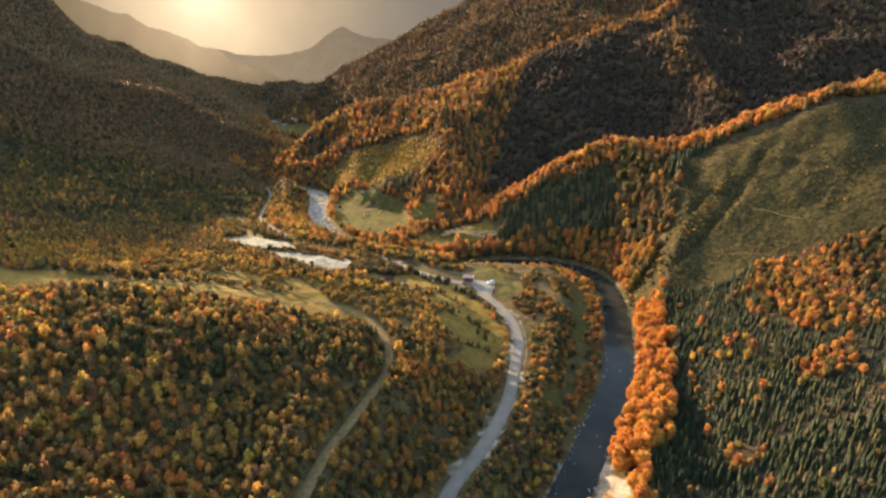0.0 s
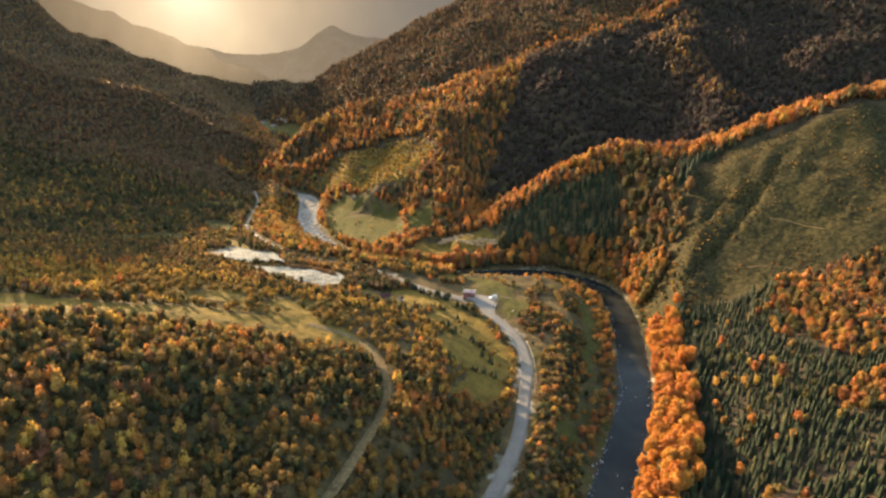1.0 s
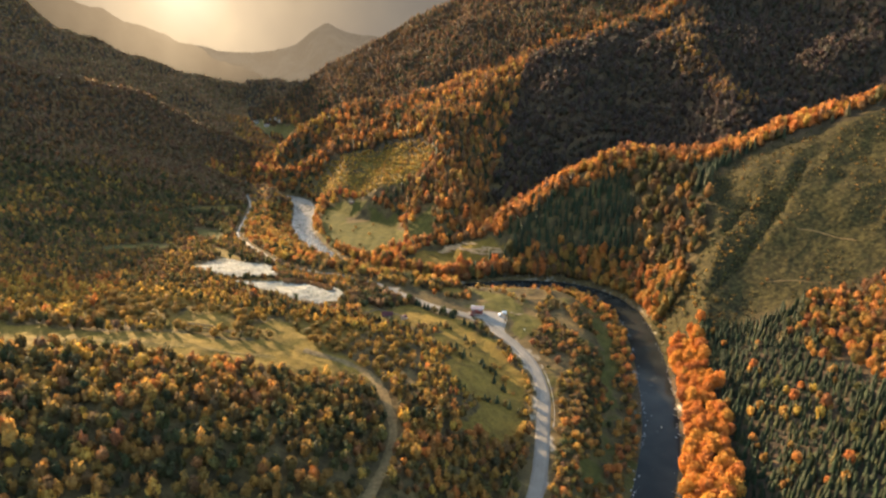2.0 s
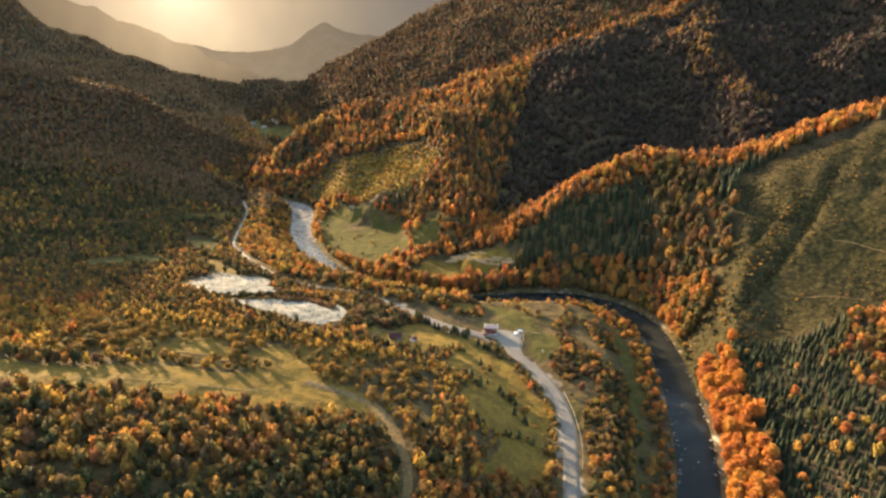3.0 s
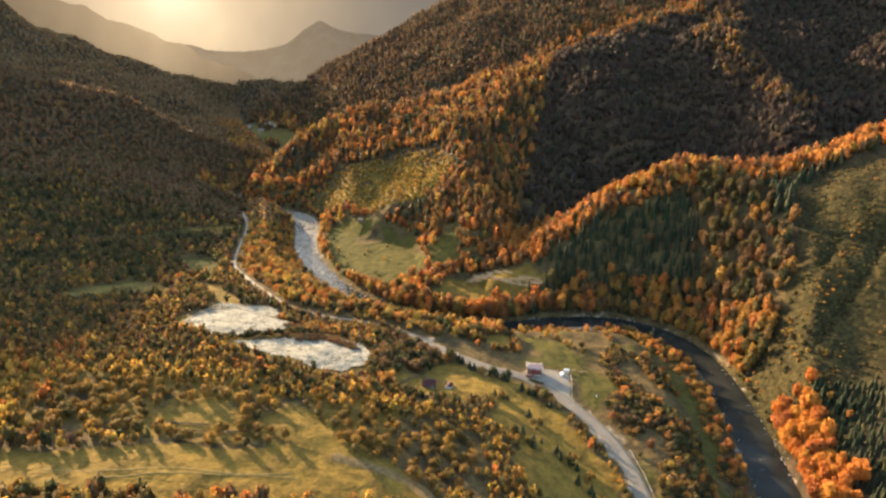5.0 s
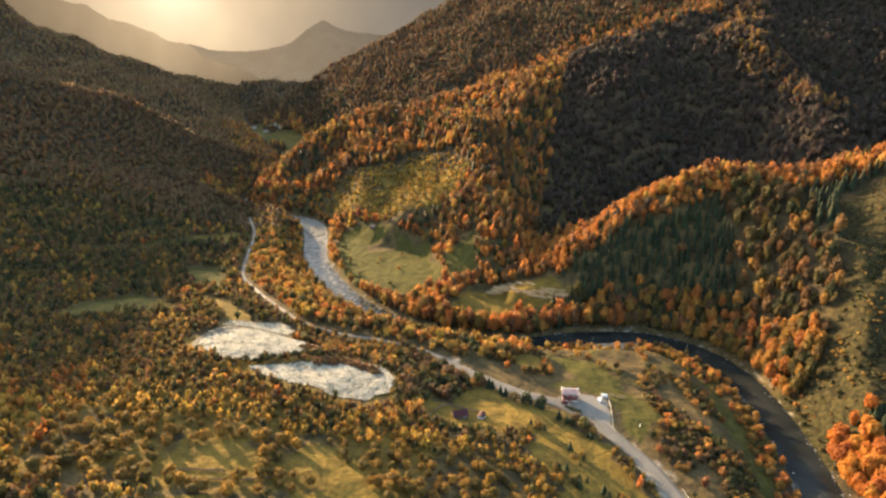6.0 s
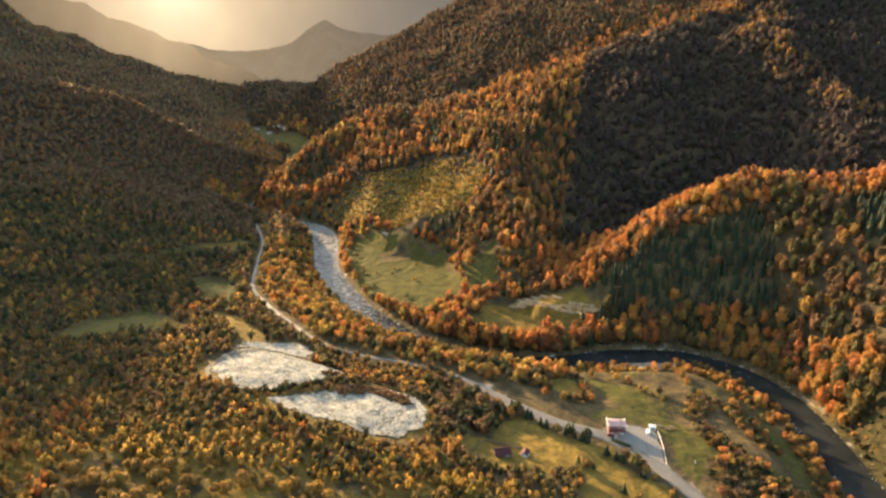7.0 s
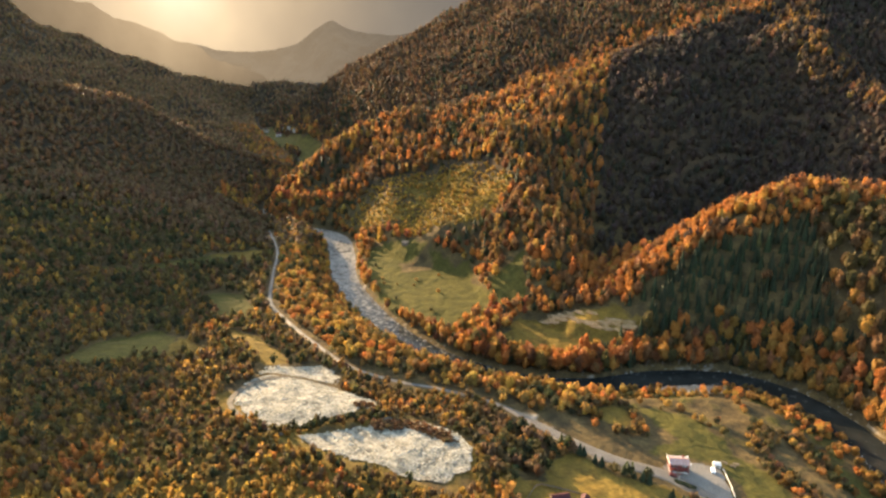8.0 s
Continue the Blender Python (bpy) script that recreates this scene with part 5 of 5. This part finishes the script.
def roadside_house(m):
    house = tagged(empty("house", m), "two-storey red house with a pale ribbed roof beside the road", "house")
    boxes("wall", [((-5.6, -3.6, -1.0), (5.6, 3.6, 6.3))], REDWALL, house, "red painted walls")
    boxes("plinth", [((-5.75, -3.75, -1.2), (5.75, 3.75, 0.45))], WHITE, house, "white plinth")
    gable("roof", 11.4, 7.4, 6.3, 7.9, 0.55, 0.18, ROOFPALE, house, "pale pink ribbed metal roof")
    for k in range(13):
        x = -5.7 + k * 0.95
        bm = bmesh.new()
        for s in (-1, 1):
            v = [bm.verts.new(q) for q in ((x - 0.10, 0, 7.96), (x + 0.10, 0, 7.96), (x + 0.10, s * 4.2, 6.15), (x - 0.10, s * 4.2, 6.15))]
            bm.faces.new(v if s < 0 else v[::-1])
        ex = bmesh.ops.extrude_face_region(bm, geom=bm.faces[:])
        for q in ex["geom"]:
            if isinstance(q, bmesh.types.BMVert):
                q.co.z -= 0.12
        bmesh.ops.recalc_face_normals(bm, faces=bm.faces)
        part("roof_rib", bm, ROOFPALE if k % 2 else REDWALL, house)
    for s in (-1, 1):
        boxes("parapet", [((s * 6.25 - 0.18, -4.3, 5.7), (s * 6.25 + 0.18, 4.3, 6.9)), ((s * 6.25 - 0.3, -4.4, 6.9), (s * 6.25 + 0.3, -3.4, 7.5)), ((s * 6.25 - 0.3, 3.4, 6.9), (s * 6.25 + 0.3, 4.4, 7.5))], WHITE, house, "white gable parapet", 0.03)
    boxes("cornice", [((-6.3, 3.95, 5.9), (6.3, 4.35, 6.6))], WHITE, house, "white cornice")
    boxes("chimney", [((2.4, 1.2, 6.6), (3.2, 2.0, 8.9)), ((2.3, 1.1, 8.9), (3.3, 2.1, 9.05))], REDWALL, house)
    boxes("balcony", [((-5.2, -5.4, 3.0), (5.2, -3.6, 3.2))], REDWALL, house)
    rail = boxes("railing", [((-5.2, -5.4, 4.05), (5.2, -5.32, 4.15))], REDWALL, house)
    for k in range(22):
        x = -5.15 + k * 0.49
        boxes("baluster", [((x - 0.03, -5.39, 3.2), (x + 0.03, -5.33, 4.05))], REDWALL, rail)
    for x in (-5.0, -1.7, 1.7, 5.0):
        boxes("column", [((x - 0.16, -5.3, -1.0), (x + 0.16, -4.98, 3.0))], REDWALL, house, bevel=0.04)
    boxes("door", [((-0.55, -3.68, 0.2), (0.55, -3.56, 2.35))], TIMBER, house, "dark timber door")
    for z in (1.0, 4.0):
        for x in (-4.0, -2.2, 2.2, 4.0):
            window(house, x, -3.62, z, 1.0, 1.3, "x", -1)
        for y in (-1.6, 1.6):
            window(house, 5.62, y, z, 1.0, 1.3, "y", 1)
            window(house, -5.62, y, z, 1.0, 1.3, "y", -1)
    return house


def at(x, y, turn=0.0, dz=0.0):
    return pose(x, y, float(ground(np.array([x]), np.array([y]))[0]) + dz, 0, 0, turn)


roadside_house(at(22.8, 503.5, -9, 0.2) @ Matrix.Scale(0.76, 4))

shed = tagged(empty("shed", at(44.4, 508.0, -12, 0.15) @ Matrix.Scale(0.7, 4)), "small white shed at the edge of the forecourt", "shed")
boxes("wall", [((-2.3, -1.9, -0.8), (2.3, 1.9, 2.5))], WHITE, shed)
gable("roof", 4.6, 3.8, 2.5, 3.4, 0.3, 0.12, WHITE, shed, "white sheet roof")
boxes("door", [((-0.5, -1.97, 0), (0.5, -1.87, 2.0))], TIMBER, shed)
window(shed, 1.4, -1.92, 1.0, 0.7, 0.8, "x", -1)


def van(m):
    body = tagged(empty("van", m), "white panel van parked beside the shed", "van")
    bm = bmesh.new()
    prof = [(-2.4, 0.35), (2.35, 0.35), (2.45, 0.95), (1.75, 1.15), (1.15, 1.95), (-2.3, 2.0), (-2.42, 1.2)]
    a, b = [[bm.verts.new((x, y, z)) for x, z in prof] for y in (-0.92, 0.92)]
    for k in range(7):
        q = (k + 1) % 7
        bm.faces.new((a[k], a[q], b[q], b[k]))
    bm.faces.new(a[::-1])
    bm.faces.new(b)
    bmesh.ops.recalc_face_normals(bm, faces=bm.faces)
    bmesh.ops.bevel(bm, geom=bm.edges[:], offset=0.08, segments=2, affect="EDGES")
    part("body", bm, CARPAINT, body)
    bm = bmesh.new()
    v = [bm.verts.new(q) for q in ((1.74, -0.75, 1.2), (1.74, 0.75, 1.2), (1.24, 0.72, 1.88), (1.24, -0.72, 1.88))]
    bm.faces.new(v)
    for q in bmesh.ops.extrude_face_region(bm, geom=bm.faces[:])["geom"]:
        if isinstance(q, bmesh.types.BMVert):
            q.co += Vector((0.04, 0, 0.03))
    bmesh.ops.recalc_face_normals(bm, faces=bm.faces)
    part("windscreen", bm, GLASS, body)
    for s in (-1, 1):
        boxes("side_window", [((0.3, s * 0.93, 1.25), (1.15, s * 0.90, 1.75))], GLASS, body)
        for x in (-1.5, 1.55):
            bm = bmesh.new()
            bmesh.ops.create_cone(bm, cap_ends=True, segments=14, radius1=0.34, radius2=0.34, depth=0.22, matrix=Matrix.LocRotScale((x, s * 0.86, 0.34), Euler((radians(90), 0, 0)), None))
            wheel = part("wheel", bm, RUBBER, body)
            bm = bmesh.new()
            bmesh.ops.create_cone(bm, cap_ends=True, segments=12, radius1=0.2, radius2=0.17, depth=0.06, matrix=Matrix.LocRotScale((x, s * 0.985, 0.34), Euler((radians(-90 * s), 0, 0)), None))
            part("rim", bm, STEEL, wheel)
    return body


van(at(40.2, 503.2, 72, 0.2) @ Matrix.Scale(0.85, 4))


def car(m):
    ob = tagged(empty("car", m), "dark red estate car parked in front of the house", "car")
    bm = bmesh.new()
    for prof, w in (([(-2.1, 0.3), (2.1, 0.3), (2.15, 0.7), (1.1, 0.95), (-2.1, 0.98), (-2.18, 0.65)], 0.86), ([(-2.0, 0.96), (1.05, 0.94), (0.45, 1.42), (-1.75, 1.45)], 0.74)):
        a, b = [[bm.verts.new((x, y, z)) for x, z in prof] for y in (-w, w)]
        for k in range(len(prof)):
            q = (k + 1) % len(prof)
            bm.faces.new((a[k], a[q], b[q], b[k]))
        bm.faces.new(a[::-1])
        bm.faces.new(b)
    bmesh.ops.recalc_face_normals(bm, faces=bm.faces)
    bmesh.ops.bevel(bm, geom=bm.edges[:], offset=0.06, segments=2, affect="EDGES")
    part("body", bm, DARKPAINT, ob)
    for s in (-1, 1):
        boxes("side_window", [((-1.6, s * 0.75, 1.02), (0.5, s * 0.73, 1.36))], GLASS, ob)
        boxes("headlight", [((2.08, s * 0.72 - 0.14, 0.58), (2.16, s * 0.72 + 0.14, 0.72))], WHITE, ob, "pale headlight")
        for x in (-1.35, 1.35):
            bm = bmesh.new()
            bmesh.ops.create_cone(bm, cap_ends=True, segments=14, radius1=0.31, radius2=0.31, depth=0.2, matrix=Matrix.LocRotScale((x, s * 0.78, 0.31), Euler((radians(90), 0, 0)), None))
            wheel = part("wheel", bm, RUBBER, ob)
            bm = bmesh.new()
            bmesh.ops.create_cone(bm, cap_ends=True, segments=12, radius1=0.19, radius2=0.16, depth=0.05, matrix=Matrix.LocRotScale((x, s * 0.9, 0.31), Euler((radians(-90 * s), 0, 0)), None))
            part("rim", bm, STEEL, wheel)
    return ob


car(at(18.6, 498.4, -20, 0.18) @ Matrix.Scale(0.9, 4))


def picnic_table(m):
    ob = tagged(empty("picnic_table", m), "weathered grey picnic table on the lawn by the shed", "table", "picnic tables")
    for k in range(5):
        boxes("plank", [((-1.1, -0.42 + k * 0.17, 0.72), (1.1, -0.27 + k * 0.17, 0.77))], TIMBER, ob)
    for s in (-1, 1):
        boxes("bench", [((-1.1, s * 0.72 - 0.14, 0.42), (1.1, s * 0.72 + 0.14, 0.47))], TIMBER, ob)
        boxes("leg", [((s * 0.8 - 0.05, -0.8, 0.32), (s * 0.8 + 0.05, 0.8, 0.42)), ((s * 0.8 - 0.05, -0.4, -0.3), (s * 0.8 + 0.05, -0.3, 0.72)), ((s * 0.8 - 0.05, 0.3, -0.3), (s * 0.8 + 0.05, 0.4, 0.72))], TIMBER, ob)
    return ob


first_table = picnic_table(at(50.3, 511.7, -25) @ Matrix.Scale(1.3, 4))
for tx, ty, turn in ((53.9, 510.0, -20), (57.2, 512.6, -30)):
    copy_thing(first_table, at(tx, ty, turn))
marker = tagged(empty("marker_post", at(55.8, 479.5)), "short white post standing in the lawn", "post")
boxes("pole", [((-0.12, -0.12, -0.4), (0.12, 0.12, 1.5))], WHITE, marker, bevel=0.03)
boxes("cap", [((-0.2, -0.2, 1.5), (0.2, 0.2, 1.75))], WHITE, marker, bevel=0.04)

# planted island with its kerb, and a sign post, in the forecourt
island = tagged(empty("planted_island", at(22.0, 492.5, -38, 0.1)), "oval planted island with a stone kerb in the forecourt", "flower bed")
bm = bmesh.new()
ring = [[bm.verts.new((r1 * math.cos(a), r2 * math.sin(a), z)) for a in [2 * math.pi * k / 28 for k in range(28)]] for r1, r2, z in ((5.6, 2.4, -0.3), (5.6, 2.4, 0.3), (5.3, 2.1, 0.3), (5.3, 2.1, 0.12))]
for a, b in zip(ring, ring[1:]):
    for k in range(28):
        bm.faces.new((a[k], a[(k + 1) % 28], b[(k + 1) % 28], b[k]))
bm.faces.new(ring[3])
part("kerb", bm, CONCRETE, island)
for k in range(16):
    v, t = broadleaf(2, 40, 1.0, 4, 0.3)
    x = -4.2 + (k // 2) * 1.2
    child("shrub", tri_mesh("shrub", v * [0.95, 0.85, 0.55] + [x, (0.75 if k % 2 else -0.75) * (1 - (x / 6.2) ** 2) + 0.2 * math.sin(k * 2.1), 0.1], t, [NEEDLES]), island, "clipped green shrub")
post = tagged(empty("sign_post", at(20.6, 496.2, 0, 0.1)), "thin white post with a small board", "post")
boxes("pole", [((-0.06, -0.06, -0.5), (0.06, 0.06, 3.6))], WHITE, post, bevel=0.02)
boxes("board", [((-0.6, -0.1, 2.8), (0.6, -0.06, 3.6))], REDWALL, post)


def fence(name, label, pts, gap, high, material, rails):
    ob = tagged(empty(name, Matrix.Identity(4)), label, "fence")
    run = smooth_line([(*q, 0) for q in pts], gap)
    z = ground(run[:, 0], run[:, 1])
    for (x, y, _), h in zip(run, z):
        boxes("post", [((x - 0.07, y - 0.07, h - 0.4), (x + 0.07, y + 0.07, h + high))], material, ob)
    for r in rails:
        for (a, b), (ha, hb) in zip(zip(run, run[1:]), zip(z, z[1:])):
            u, w = Vector((a[0], a[1], ha + r)), Vector((b[0], b[1], hb + r))
            d = (w - u).length
            bm = bmesh.new()
            block(bm, (-d / 2, -0.04, -0.11), (d / 2, 0.04, 0.11))
            bmesh.ops.transform(bm, verts=bm.verts[:], matrix=Matrix.Translation((u + w) / 2) @ (w - u).to_track_quat("X", "Z").to_matrix().to_4x4())
            part("rail", bm, material, ob)
    return ob


fence("field_fence", "dark rail fence across the dry glade", [(-154, 388), (-146, 389), (-137, 391)], 2.6, 1.1, TIMBER, (0.3, 0.6, 0.9))
fence("field_fence", "dark rail fence along the dry glade's lower edge", [(-150, 382), (-135, 386), (-120, 391)], 2.6, 1.1, TIMBER, (0.3, 0.6, 0.9))
fence("white_fence", "low white fence along the forecourt's edge", [(46.6, 506), (44.8, 496), (42.5, 486), (40.5, 478)], 2.4, 0.9, WHITE, (0.35, 0.75))
fence("guard_rail", "galvanised steel guard rail on the outside of the bend", [(60.0, 432), (61.2, 416), (61.0, 404), (60.2, 392), (58.2, 378), (54.6, 364)], 4.0, 0.75, STEEL, (0.62,))
fence("plank_fence", "dark plank fence round the red-roofed hut", [(-68, 453), (-61, 458), (-52, 474), (-44, 476), (-33, 475)], 2.5, 1.2, TIMBER, (0.3, 0.6, 0.9))


def hut(m, w, d, high, wall, roof, label, name="hut"):
    ob = tagged(empty(name, m), label, "hut")
    gable_wall("wall", w, d, high, high + d * 0.32, wall, ob)
    gable("roof", w, d, high, high + d * 0.34, 0.35, 0.12, roof, ob)
    boxes("door", [((-0.5, -d / 2 - 0.06, 0), (0.5, -d / 2 + 0.02, 2.0))], TIMBER, ob)
    window(ob, w * 0.3, -d / 2 - 0.02, 0.9, 0.7, 0.8, "x", -1)
    return ob


hut(at(-43.8, 465.5, 8), 7.2, 5.0, 2.5, TIMBER, ROOFRED, "timber hut with a dark red sheet roof on the meadow")
hut(at(-32.2, 469.5, 65), 4.0, 3.0, 2.0, WHITE, ROOFRED, "small white shed with a dark red roof", "garden_shed")
hut(at(-118.3, 874.0, -30), 7.0, 4.5, 2.4, TIMBER, TIMBER, "grey hay barn at the head of the green meadow", "barn")
hut(at(-98.0, 884.0, 10), 3.0, 2.6, 1.8, TIMBER, TIMBER, "small timber shed below the felled slope", "garden_shed")
for k, (x, y, a) in enumerate([(-390, 1564, 20), (-372, 1532, 70), (-410, 1612, -10), (-352, 1490, 40), (-425, 1640, 15), (-382, 1590, 80), (-398, 1540, 5), (-440, 1600, 50)]):
    hut(at(x, y, a, 0.5), 11.0, 8.0, 5.0, PALEWALL, TIMBER if k % 2 else ROOFRED, "small pale village house far up the valley", "village_house")

# ---- log yard ----
r = random.Random(11)
spots = [(2 + 2.1 * k + r.uniform(-2, 2), 714 - 1.25 * k + r.uniform(-8, 6), r.randint(8, 12), r.uniform(-55, -5)) for k in range(30)]
for x0, y0, n, turn in spots:
    m = at(x0, y0, turn)
    heap = tagged(empty("log_pile", m), "heap of pale peeled logs lying in the log yard", "logs", "log yard heaps")
    for k in range(n):
        bm = bmesh.new()
        ln, rad = r.uniform(6, 11), r.uniform(0.14, 0.26)
        bmesh.ops.create_cone(bm, cap_ends=True, segments=8, radius1=rad, radius2=rad * 0.75, depth=ln)
        row, col = (0, k) if k < n * 0.6 else (1, k - n * 0.6 + 0.5)
        bmesh.ops.transform(bm, verts=bm.verts[:], matrix=Matrix.Translation((r.uniform(-1.2, 1.2), (col - n * 0.3) * 1.25, 0.3 + row * 0.5)) @ Euler((0, radians(90 + r.uniform(-5, 5)), radians(r.uniform(-16, 16)))).to_matrix().to_4x4())
        part("log", bm, LOGWOOD, heap)
